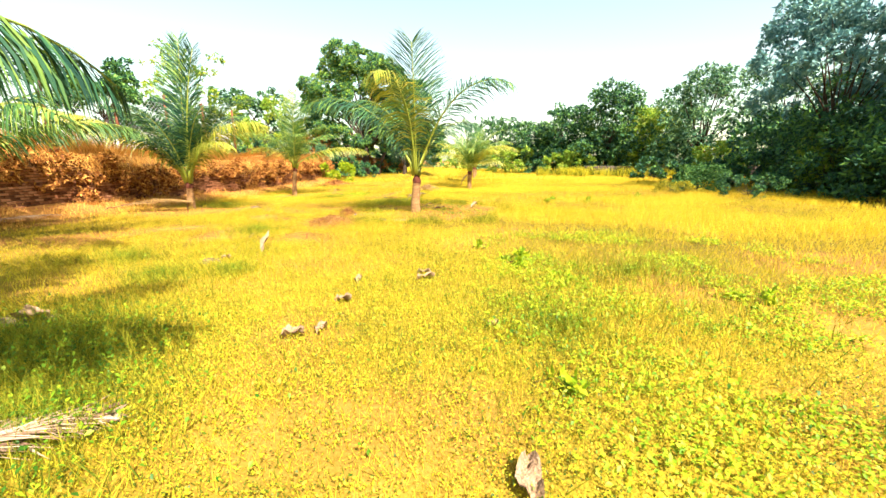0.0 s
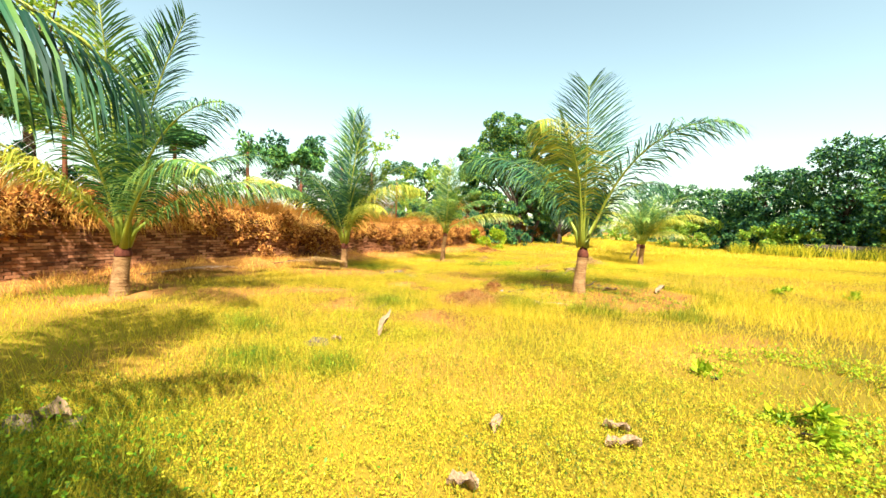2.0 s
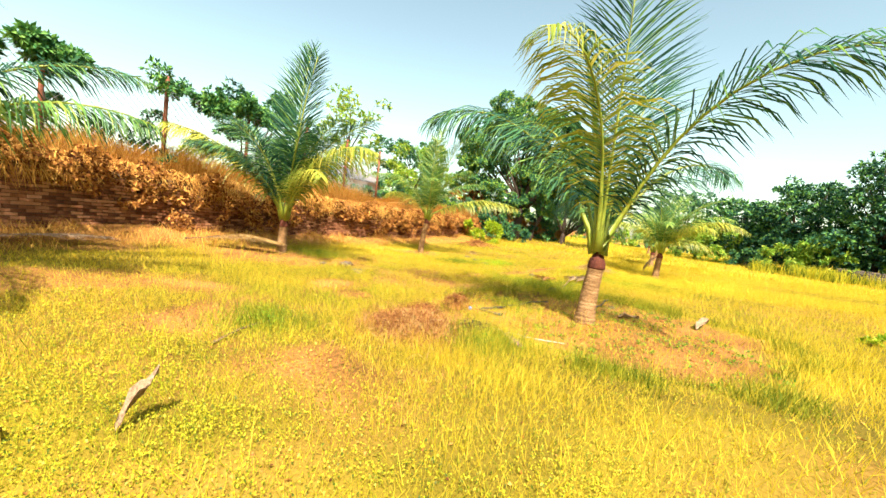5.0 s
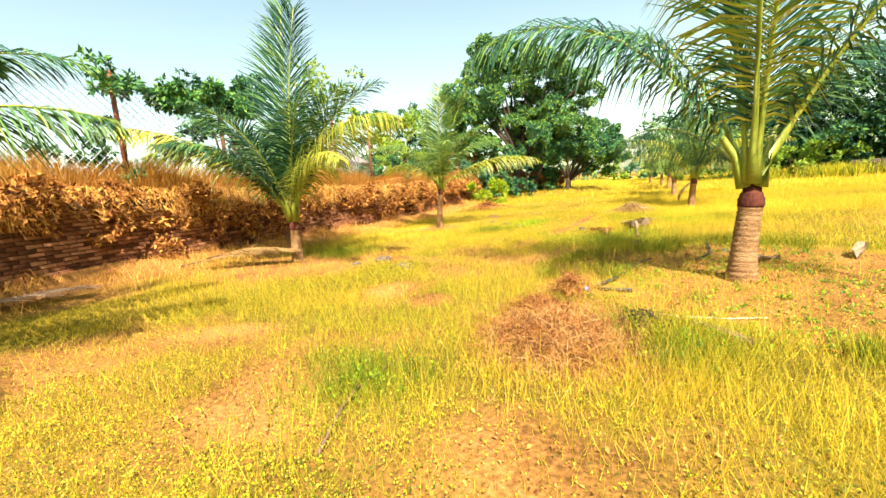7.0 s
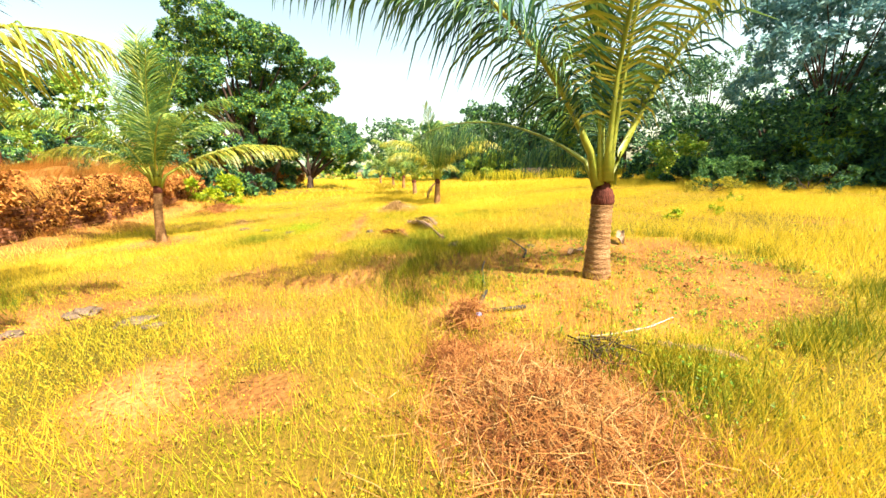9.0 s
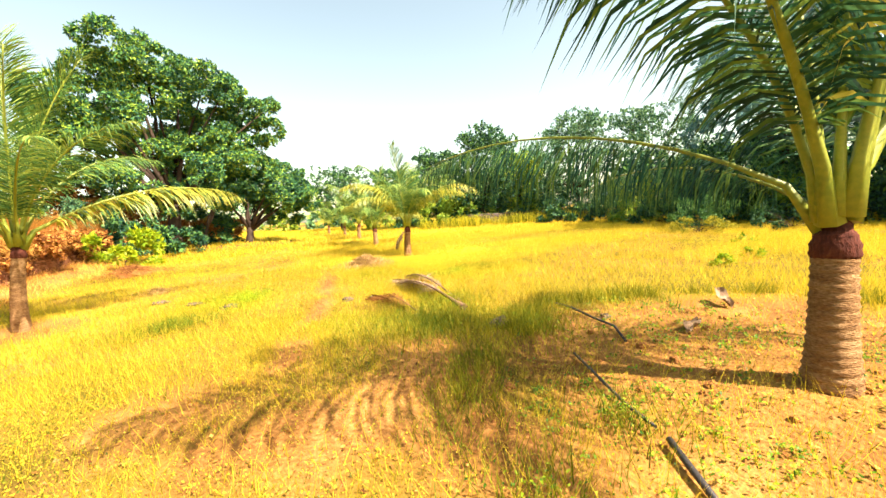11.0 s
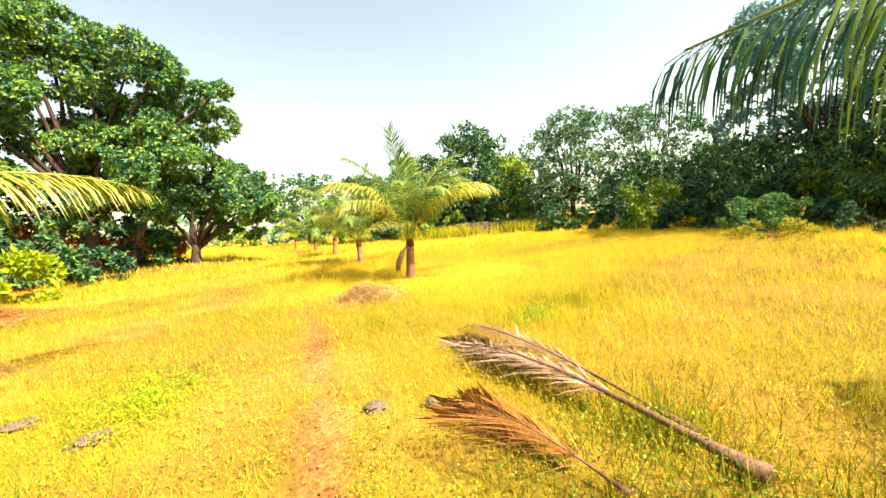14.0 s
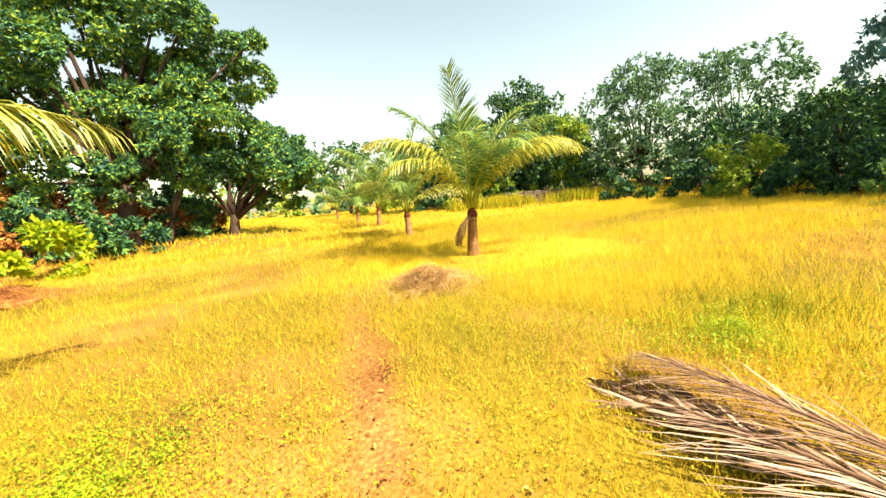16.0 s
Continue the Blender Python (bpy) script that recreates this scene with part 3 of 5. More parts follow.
PALM_B = [(90, 88, 8, 4.7, 0.1, "g", 1.4), (-10, 86, 18, 4.3, 0.12, "g", 1.4), (20, 75, 58, 3.7, 0.3, "g", 1.4), (182, 72, 50, 3.5, 0.25, "g", 1.4), (205, 54, 50, 4.2, 0.9, "y", 1.3),
          (-8, 62, 88, 4.1, 1.0, "y", 1.5), (-30, 52, 80, 3.4, 0.9, "y", 1.4), (100, 68, 70, 3.4, 0.6, "g", 1.4), (60, 72, 60, 3.4, 0.5, "g", 1.4), (150, 56, 60, 3.0, 0.5, "g", 1.4), (195, 62, 64, 3.3, 0.4, "g", 1.4), (268, 74, 70, 3.2, 0.5, "g", 1.6), (225, 64, 76, 3.2, 0.4, "g", 1.5), (325, 74, 66, 3.3, 0.6, "g", 1.5), (200, 74, 62, 3.3, 0.4, "g", 1.5), (-5, 77, 56, 3.3, 0.35, "g", 1.5), (130, 77, 50, 3.2, 0.4, "g", 1.5), (245, 66, 78, 3.0, 0.6, "g", 1.5)]
PALM_C = [(90, 87, 12, 3.7, 0.1, "m", 1.4), (0, 81, 28, 3.4, 0.2, "m", 1.4), (180, 83, 24, 3.1, 0.2, "m", 1.4), (-60, 80, 36, 3.2, 0.25, "m", 1.4), (120, 74, 52, 3.2, 0.4, "m", 1.4), (200, 66, 84, 3.2, 0.6, "m", 1.4),
          (245, 66, 80, 2.9, 0.6, "m", 1.4), (40, 66, 80, 3.1, 0.6, "m", 1.4), (-22, 70, 72, 3.1, 0.6, "m", 1.4), (300, 66, 84, 2.9, 0.6, "m", 1.4), (24, 34, 52, 3.9, 0.9, "y", 1.3), (172, 52, 86, 2.8, 0.8, "y", 1.4)]
PALM_D = [(0, 71, 84, 4.3, 0.6, "g", 1.5), (-14, 42, 66, 4.6, 1.0, "m", 1.4), (20, 82, 22, 4.6, 0.2, "g", 1.4), (100, 86, 16, 4.7, 0.1, "g", 1.4), (180, 78, 42, 4.2, 0.3, "g", 1.4), (-60, 74, 60, 4.0, 0.5, "m", 1.5), (-40, 84, 20, 4.3, 0.2, "m", 1.4),
          (-95, 62, 80, 3.7, 0.8, "y", 1.4), (228, 60, 80, 3.8, 0.8, "y", 1.4), (140, 66, 76, 3.8, 0.6, "g", 1.4), (62, 66, 76, 3.8, 0.6, "g", 1.4), (40, 48, 70, 3.8, 0.9, "m", 1.4)]
PALM_E = [(205, 87, 14, 3.1, 0.1, "m", 1.4), (60, 80, 44, 3.0, 0.25, "m", 1.4), (0, 74, 56, 3.2, 0.3, "m", 1.5), (168, 70, 96, 3.2, 0.7, "y", 1.5), (195, 60, 100, 2.9, 0.8, "y", 1.4), (-15, 60, 98, 3.6, 0.8, "y", 1.5), (12, 66, 84, 3.4, 0.6, "m", 1.5),
          (120, 70, 80, 3.0, 0.5, "m", 1.4), (-90, 66, 96, 2.8, 0.6, "m", 1.4), (240, 68, 90, 2.9, 0.5, "m", 1.4), (-50, 62, 96, 3.0, 0.8, "y", 1.4), (150, 78, 56, 3.1, 0.3, "m", 1.4), (300, 72, 78, 2.9, 0.5, "m", 1.4), (215, -20, 70, 1.0, 0.9, "d"), (190, -30, 60, 0.9, 0.9, "d")]
palm(-9.5, 14.12, 0.80, 0.12, (0.08, -0.05), PALM_B, "coconut palm with yellowing lower fronds before the brick wall", thick=1.1, leaf=0.86)
palm(-8.45, 20.5, 1.30, 0.105, (0.1, 0.05), PALM_C, "slender coconut palm beside the retaining wall", thick=1.0, leaf=0.82)
palm(-9.7, 7.27, 0.85, 0.15, (0.05, 0.05), PALM_D, "large coconut palm with yellow lower fronds near the wall", thick=1.1, leaf=0.8)
palm(0.68, 25.95, 1.0, 0.13, (0.05, 0.0), PALM_E, "young coconut palm with a dry frond skirt in tall grass", thick=1.15, leaf=0.82)
palm(0.75, 30.6, 0.75, 0.12, (0, 0.05), crown(13, 9, 2.9, young="m"), "small coconut palm standing in the yellow field")
palm(1.3, 36.3, 0.8, 0.11, (0.05, 0), crown(17, 9, 2.7, young="m"), "small coconut palm standing in the yellow field")
palm(1.7, 42.5, 0.7, 0.11, (0, 0), crown(19, 8, 2.6, young="m"), "small coconut palm standing in the yellow field")
palm(1.6, 49.0, 0.7, 0.11, (0, 0), crown(23, 8, 2.5, young="m"), "small coconut palm standing in the yellow field")
# Fronds from -28 to -4 and 70 to 150 degrees: unseen, added for ground shade.
palm(-4.3, 1.9, 1.0, 0.16, (0, 0), [(48, 68, 122, 3.4, 1.5, "g"), (170, 55, 80, 3.8, 0.8, "g"), (220, 55, 80, 3.8, 0.8, "g"), (250, 75, 40, 3.6, 0.5, "g"), (280, 55, 85, 3.6, 0.8, "g"), (320, 60, 90, 3.2, 0.8, "g"), (-16, 64, 76, 3.9, 0.8, "g"), (-28, 70, 70, 3.8, 0.8, "g"), (-4, 60, 74, 3.9, 0.9, "g"), (110, 84, 30, 4.4, 0.3, "g"), (150, 80, 40, 4.4, 0.4, "g"), (70, 84, 26, 4.2, 0.3, "g")], "coconut palm whose frond hangs over the path")


# ---- trees ----
def leaf_cloud(centres, radii, count, size, hang=0.5, whorl=7):
    """Leaves in whorls at twig ends, spread over the shells of uneven clumps. Returns vertices and triangles."""
    centres, radii = np.asarray(centres, float), np.asarray(radii, float)
    bunches = 16
    bd = rng.normal(0, 1, (len(centres) * bunches, 3))
    bd[:, 2] = bd[:, 2] * 0.85 + 0.2
    bd /= np.linalg.norm(bd, axis=1)[:, None]
    br = np.repeat(radii, bunches)
    bc = np.repeat(centres, bunches, 0) + bd * (br * rng.uniform(0.45, 0.85, len(br)))[:, None]
    br = br * rng.uniform(0.22, 0.42, len(br))
    pick = rng.choice(len(bc), count // whorl, p=br ** 2 / np.sum(br ** 2))
    d = rng.normal(0, 1, (len(pick), 3)) + bd[pick] * 0.7
    d[:, 2] = d[:, 2] * 0.8 + 0.25
    d /= np.linalg.norm(d, axis=1)[:, None]
    twig = bc[pick] + d * (br[pick] * rng.uniform(0.35, 1.05, len(pick)) ** 0.5)[:, None] * [1, 1, 0.75]
    o = np.repeat(twig, whorl, 0)
    n = len(o)
    way = np.repeat(d, whorl, 0) * 0.5 + rng.normal(0, 0.7, (n, 3))
    way[:, 2] -= hang
    way /= np.linalg.norm(way, axis=1)[:, None]
    sz = size * rng.uniform(0.6, 1.25, n)
    side = np.cross(way, rng.normal(0, 1, (n, 3)))
    side /= np.linalg.norm(side, axis=1)[:, None] + 1e-6
    fold = np.cross(way, side) * (sz * 0.06)[:, None]
    L, W = way * sz[:, None], side * (sz * 0.2)[:, None]
    v = np.stack([o, o + L * 0.45 + W + fold, o + L, o + L * 0.45 - W + fold], 1).reshape(-1, 3)
    k = np.arange(n)[:, None] * 4
    return v, np.concatenate([k + [0, 1, 2], k + [0, 2, 3]])


def tree(x, y, trunk_r, fork, clumps, count, size, material, label, name="tree", category="tree", lean=(0, 0), whorl=7, hang=0.5):
    """clumps: x, y, z, radius from the tree's foot. A trunk to the fork and a limb to each clump."""
    ob = new(name)
    ob.location = (x, y, on(x, y) - 0.05)
    tagged(ob, label, category)
    fk = Vector((lean[0], lean[1], fork))
    part("trunk", tube([(0, 0, -0.1), (lean[0] * 0.2, lean[1] * 0.2, fork * 0.25), (lean[0] * 0.6, lean[1] * 0.6, fork * 0.65), fk], [trunk_r * 1.35, trunk_r, trunk_r * 0.85, trunk_r * 0.75], 10), M_BARK, ob)
    for cx, cy, cz, r in clumps:
        c = Vector((cx, cy, cz + r * 0.25))
        m = fk.lerp(c, 0.5) + Vector((rng.normal(0, 0.12), rng.normal(0, 0.12), 0.06 * (c - fk).length))
        part("limb", tube([fk - Vector((0, 0, trunk_r)), fk.lerp(m, 0.5) + Vector((rng.normal(0, 0.1), rng.normal(0, 0.1), 0)), m, c], [trunk_r * 0.5, trunk_r * 0.33, trunk_r * 0.2, trunk_r * 0.05], 7), M_BARK, ob)
    v, f = leaf_cloud([c[:3] for c in clumps], [c[3] for c in clumps], count, size, hang, whorl)
    soup("crown", v, f, material, ob)
    return ob


def clumps_of(seed, height_top, width, low, n):
    """Uneven clumps filling a broad crown between low and height_top."""
    r = random.Random(seed)
    out = []
    for i in range(n):
        a, u = i * 2.4 + r.uniform(-0.4, 0.4), (i + 0.5) / n
        z = low + (height_top - low) * u
        rad = width / 2 * math.sqrt(max(0.05, 1 - (2 * u - 0.85) ** 2 / 1.6)) * r.uniform(0.45, 0.9)
        rc = (height_top - low) * r.uniform(0.14, 0.26)
        out.append((math.cos(a) * rad, math.sin(a) * rad, min(z, height_top - rc), rc))
    return out


def placed(x, y, seed, rows):
    """Clumps given by x, z and radius, with an uneven depth, from a tree's foot."""
    r = random.Random(seed)
    return [(cx - x, r.uniform(-1.5, 1.5), cz, cr) for cx, cz, cr in rows]


BIG_MANGO = [(-9.8, 9.8, 1.5), (-7.6, 9.4, 1.4), (-11.3, 9.0, 1.4), (-6.1, 8.7, 1.3), (-8.7, 8.0, 1.6), (-4.7, 7.2, 1.2), (-3.4, 6.5, 1.0), (-5.9, 6.6, 1.4), (-10.6, 7.0, 1.6), (-12.4, 7.0, 1.5), (-7.4, 6.2, 1.5),
             (-4.1, 5.3, 1.1), (-9.1, 5.4, 1.5), (-11.8, 5.0, 1.5), (-6.2, 4.8, 1.3), (-8.0, 4.0, 1.2), (-10.5, 3.6, 1.3), (-13.3, 4.6, 1.4), (-12.3, 3.0, 1.2), (-5.2, 8.0, 1.0), (-3.3, 7.2, 0.7), (-9.0, 10.4, 0.8), (-7.0, 3.2, 1.0), (-9.4, 2.9, 1.0), (-11.2, 2.2, 0.9), (-8.2, 2.4, 0.8), (-4.8, 4.4, 1.0), (-5.6, 5.5, 1.1), (-6.9, 5.2, 1.1), (-7.6, 7.6, 1.2), (-9.9, 8.5, 1.2), (-10.2, 5.9, 1.3), (-12.8, 6.0, 1.2)]
SMALL_MANGO = [(-3.2, 4.2, 1.0), (-2.0, 3.4, 1.0), (-1.6, 2.4, 0.8), (-3.0, 2.5, 1.0), (-4.2, 3.3, 1.2), (-5.4, 3.7, 1.2), (-2.5, 1.6, 0.7), (-5.9, 2.6, 0.9), (-6.6, 3.3, 1.0), (-4.4, 2.3, 0.7), (-3.6, 1.5, 0.5), (-3.2, 3.3, 0.9), (-5.0, 2.9, 0.9), (-2.2, 2.5, 0.8)]
tree(-8.6, 36.3, 0.34, 2.4, placed(-8.6, 36.3, 1, BIG_MANGO), 150000, 0.185, M_MANGO, "large old mango tree with dense dark green crown", "mango_tree", lean=(0.2, 0.2))
tree(-5.0, 36.5, 0.22, 0.9, placed(-5.0, 36.5, 2, SMALL_MANGO), 54000, 0.18, M_MANGO, "smaller spreading mango tree at the field edge", "mango_tree", lean=(0.1, 0))
tree(-7.3, 35.6, 0.15, 2.2, clumps_of(4, 6.5, 4.0, 2.6, 7), 14000, 0.19, M_MANGO, "slender leaning mango tree under a larger crown", "mango_tree", lean=(0.8, 0))
for i, (x, y, h, w, mat, cnt) in enumerate([
        (5.5, 62, 8.0, 8, M_LEAFD, 9000), (9.5, 52, 6.5, 7, M_LEAFD, 9000), (12.5, 48, 7.8, 7, M_LEAFD, 11000), (15.8, 44.5, 9.6, 7.5, M_LEAFD, 15000),
        (19.5, 44, 7.2, 6, M_LEAFL, 9000), (23.5, 47, 8.2, 6, M_LEAFG, 5000), (21.5, 37.5, 9.6, 7.5, M_LEAFG, 16000), (26.0, 34, 9.4, 8, M_LEAFG, 14000),
        (18.6, 21.5, 10.6, 8.5, M_LEAFB, 22000), (20.0, 14.0, 10.6, 9, M_LEAFB, 17000), (20.5, 6.0, 10.0, 9, M_LEAFD, 14000), (23.5, 27.5, 5.2, 7, M_LEAFD, 10000),
        (19.0, -3.0, 9.0, 9, M_LEAFD, 9000)]):
    tree(x, y, 0.12 if mat is M_LEAFB else 0.22, h * 0.25, clumps_of(30 + i, h, w, 4.3 if mat is M_LEAFB else h * 0.14, 22), int(cnt * 1.2), 0.26 if y < 40 else 0.33, mat,
         {M_LEAFD: "tall dark green tree at the field edge", M_LEAFL: "light green bushy tree at the field edge", M_LEAFG: "hazy grey-green tree with open branches", M_LEAFB: "tall tree with pale teal haze put into its leaf colour, over dark undergrowth"}[mat])


def shrub(x, y, h, w, count, size, material, label, name="shrub", n=6, hang=0.1, whorl=5):
    ob = tree(x, y, 0.025, h * 0.15, clumps_of(int(x * 13 + y * 7), h, w, -h * 0.12, n), int(count * 0.65) if h > 1 else count, size * 1.22 if h > 1 else size, material, label, name, "shrub", whorl=whorl, hang=hang)
    return ob


for i in range(15):
    shrub(29.5 + 1.5 * math.sin(i * 2.1), -8 + i * 3.4, 5.0 + math.sin(i * 1.3), 6.0, 2200, 0.45, M_LEAFD, "tall dark thicket behind the field trees", n=9)
for i in range(22):
    shrub(-52 + i * 4.2, 78 + 4 * math.sin(i * 1.9), 4.0 + 1.5 * math.sin(i * 1.3), 6.5, 900, 0.6, M_LEAFG if i % 2 else M_LEAFL, "hazy green bush beyond the field", n=7)
for i in range(12):
    shrub(23.5 + 1.5 * math.sin(i * 2.1), -6 + i * 3.4, 4.0 + math.sin(i * 1.3), 5.0, 3200, 0.34, M_LEAFD, "tall dark thicket behind the field trees", n=9)
for i in range(9):
    shrub(17.0 - 1.2 * math.sin(i * 1.7), 13 + i * 2.6, 2.2 + 0.8 * math.sin(i * 2.3), 3.6, 5000, 0.22, M_LEAFD if i % 3 else M_LEAFL, "dense green undergrowth shrub below the trees", n=8)
for i in range(9):
    shrub(20.5 - i * 1.9, 39.5 + i * 1.3 + math.sin(i), 2.6 + math.sin(i * 1.9), 4.0, 3800, 0.24, M_LEAFD if i % 3 == 0 else M_LEAFL, "dense bush under the far tree line", n=7)
for x, y, h in ((16.9, 19.6, 4.0), (17.9, 23.4, 4.4), (17.6, 16.9, 4.2), (17.4, 13.6, 4.4), (19.4, 19.5, 6.0), (20.6, 22.0, 6.2), (19.0, 16.5, 6.0), (19.6, 12.0, 6.0)):
    shrub(x, y, h, 4.4, 6500, 0.2, M_LEAFD, "tall dark green thicket below the tall trees", n=11)
for x, y, h in ((14.2, 45.8, 4.6), (17.6, 43.0, 5.2), (11.0, 50.0, 4.0), (20.6, 40.6, 4.4)):
    shrub(x, y, h, 5.6, 5500, 0.26, M_LEAFD, "dark green bush filling the far tree line", n=12)
shrub(10.8, 20.6, 0.7, 2.6, 6500, 0.06, M_WEED, "pale bushy weed clump in the grass", n=16)
shrub(12.4, 21.6, 1.5, 2.6, 12000, 0.08, M_VINE, "dark bushy weed clump in the grass", n=16)
shrub(12.9, 18.6, 1.1, 3.4, 12000, 0.07, M_LEAFD, "low dark bushy weeds at the grass edge", n=16)
shrub(-9.4, 30.6, 1.5, 3.0, 4200, 0.18, M_BRIGHT, "broad-leaved green shrub beside the wall")
shrub(-7.9, 33.4, 1.2, 2.4, 3600, 0.18, M_LEAFD, "broad-leaved green shrub beneath the mango tree")
shrub(-9.6, 33.8, 1.9, 3.2, 5200, 0.18, M_LEAFD, "dark green shrub in the shade of the mango tree", n=9)
shrub(-6.5, 37.6, 1.8, 2.4, 4200, 0.16, M_LEAFD, "dark green shrub between two mango trunks", n=8)
for x, y, h in ((-8.3, 38.6, 1.9), (-10.4, 37.4, 2.3), (-12.6, 36.2, 2.5), (-6.6, 40.2, 1.5)):
    shrub(x, y, h, 3.4, 6000, 0.15, M_DRYV, "brown dry creeper mound on the bank behind the mango trees", "dry_creeper", n=10)
for x, y, h in ((-11.0, 41.0, 3.4), (-14.0, 39.5, 3.8), (-7.6, 42.0, 2.6), (-16.5, 37.0, 3.6)):
    shrub(x, y, h, 4.6, 6000, 0.2, M_LEAFD, "dark green bush behind the mango trees", n=10)
shrub(3.57, 15.9, 0.28, 0.55, 300, 0.09, M_BRIGHT, "small bright green plant in yellow grass", "weed_plant", n=4)
shrub(5.1, 16.2, 0.26, 0.6, 260, 0.09, M_BRIGHT, "small bright green plant in yellow grass", "weed_plant", n=4)

shrub(1.03, 6.85, 0.24, 0.75, 420, 0.11, M_BRIGHT, "bright green broad-leaved weed in the grass", "weed_plant", n=4)
shrub(0.97, 3.3, 0.16, 0.4, 60, 0.12, M_BRIGHT, "low broad-leaved yellow-green weed in the grass", "weed_plant", n=3)
shrub(0.55, 7.9, 0.18, 0.4, 60, 0.13, M_BRIGHT, "low broad-leaved yellow-green weed in the grass", "weed_plant", n=3)
shrub(3.6, 5.1, 0.22, 0.5, 90, 0.12, M_BRIGHT, "bright green broad-leaved weed in the grass", "weed_plant", n=3)
shrub(1.6, 5.9, 0.18, 0.5, 80, 0.10, M_BRIGHT, "bright green broad-leaved weed in the grass", "weed_plant", n=3)
shrub(7.5, 17.5, 0.3, 0.9, 260, 0.10, M_BRIGHT, "yellow-green plant in tall grass", "weed_plant", n=4)

# ---- terrace: trees, house and fence behind the wall ----
tree(-17.8, 26.6, 0.14, 2.6, clumps_of(61, 7.0, 4.5, 2.2, 11), 3600, 0.22, M_LEAFL, "slender light green tree with open crown on the terrace", hang=0.2)
tree(-16.5, 19.0, 0.12, 1.6, clumps_of(62, 4.4, 5.0, 1.0, 9), 5000, 0.22, M_LEAFD, "leafy dark tree on the terrace behind the fence", hang=0.2)
tree(-17.0, 8.5, 0.16, 2.8, clumps_of(63, 6.8, 4.5, 2.4, 10), 3600, 0.22, M_LEAFL, "slender light green tree on the terrace", hang=0.2)
tree(-15.5, 32.0, 0.14, 1.8, clumps_of(64, 5.0, 5.0, 1.2, 9), 5000, 0.24, M_LEAFL, "light green tree on the terrace near the mango trees", hang=0.2)
tree(-19.0, 36.0, 0.18, 2.2, clumps_of(65, 6.5, 7.0, 1.6, 10), 6000, 0.28, M_LEAFD, "dark bushy tree on the terrace beyond the house", hang=0.2)
for i in range(17):
    y = 3.5 + i * 1.9
    shrub(wall_x(y) - 1.7 - 0.5 * math.sin(i * 2.2), y, 1.2 + 0.3 * math.sin(i * 1.7), 2.6, 3000, 0.11, M_LEAFL if i % 3 == 0 else M_LEAFG if i % 3 == 1 else M_LEAFD, "green bush growing along the wire fence", n=6)


def creeper(x, y, z, spread, count, label):
    ob = new("creeper")
    ob.location = (x, y, z)
    tagged(ob, label, "creeper")
    r = random.Random(int(y * 10))
    cl = [(r.uniform(-0.35, 0.35), r.uniform(-spread, spread), r.uniform(-0.25, 0.2), r.uniform(0.18, 0.3) + 0.05 * spread) for _ in range(4 + int(5 * spread))]
    v, f = leaf_cloud([c[:3] for c in cl], [c[3] for c in cl], count * 2, 0.16, 0.4, 5)
    soup("foliage", v, f, M_VINE, ob)
    part("stem", tube([(0, 0, -2.0), (0.06, 0.05, -1.2), (-0.03, 0.0, -0.5), (0, 0, 0)], [0.03, 0.025, 0.022, 0.015], 6), M_BARK, ob)


creeper(-12.72, 10.2, 4.0, 1.0, 2600, "green leafy creeper grown over a fence post")
creeper(-12.75, 12.72, 4.15, 0.4, 450, "green leafy creeper on top of a rusty post")
creeper(-12.7, 15.0, 4.1, 1.25, 3000, "dense green creeper mound over the wire fence")
creeper(-12.7, 6.4, 4.0, 1.2, 1500, "green leafy creeper grown over a fence post")

fence = new("wire_fence")
fence.location = (-12.75, 0, 0)
tagged(fence, "rusty posts with galvanised diamond wire mesh on the terrace", "fence")
POST_Y = [2.55, 5.1, 7.65, 10.2, 12.72, 15.3, 17.9, 20.4, 23.0]
for y in POST_Y:
    zf = on(-12.9, y)
    bm = tube([(0, y, zf - 0.2), (0.02, y, 3.2), (0.0, y + 0.03, 4.35)], [0.055, 0.052, 0.05], 8)
    part("post", bm, M_RUST, fence)
verts, faces = [], []
for way in (1, -1):
    for k in range(-10, 118):
        y0 = 1.6 + k * 0.19
        a, b = (y0, 2.0), (y0 + way * 2.0, 4.0)
        if min(a[1], b[1]) and min(a[0], b[0]) > 1.0 and max(a[0], b[0]) < 23.6:
            o = len(verts)
            for py, pz in (a, b):
                verts += [(0.006 * way + 0.006, py, pz), (0.006 * way - 0.006, py - 0.007, pz), (0.006 * way - 0.006, py + 0.007, pz)]
            faces += [(o, o + 1, o + 4, o + 3), (o + 1, o + 2, o + 5, o + 4), (o + 2, o, o + 3, o + 5)]
soup("wire_mesh", verts, faces, M_WIRE, fence)
for z in (2.05, 3.98):
    part("line_wire", tube([(0, 1.6, z), (0, 12, z - 0.03), (0, 23, z)], [0.006] * 3, 5), M_WIRE, fence)


def box(x0, x1, y0, y1, z0, z1, bevel=0.0):
    bm = bmesh.new()
    bmesh.ops.create_cube(bm, size=1, matrix=Matrix.Translation(((x0 + x1) / 2, (y0 + y1) / 2, (z0 + z1) / 2)) @ Matrix.Diagonal((x1 - x0, y1 - y0, z1 - z0, 1)))
    if bevel:
        bmesh.ops.bevel(bm, geom=bm.edges[:], offset=bevel, segments=1, affect="EDGES")
    return bm


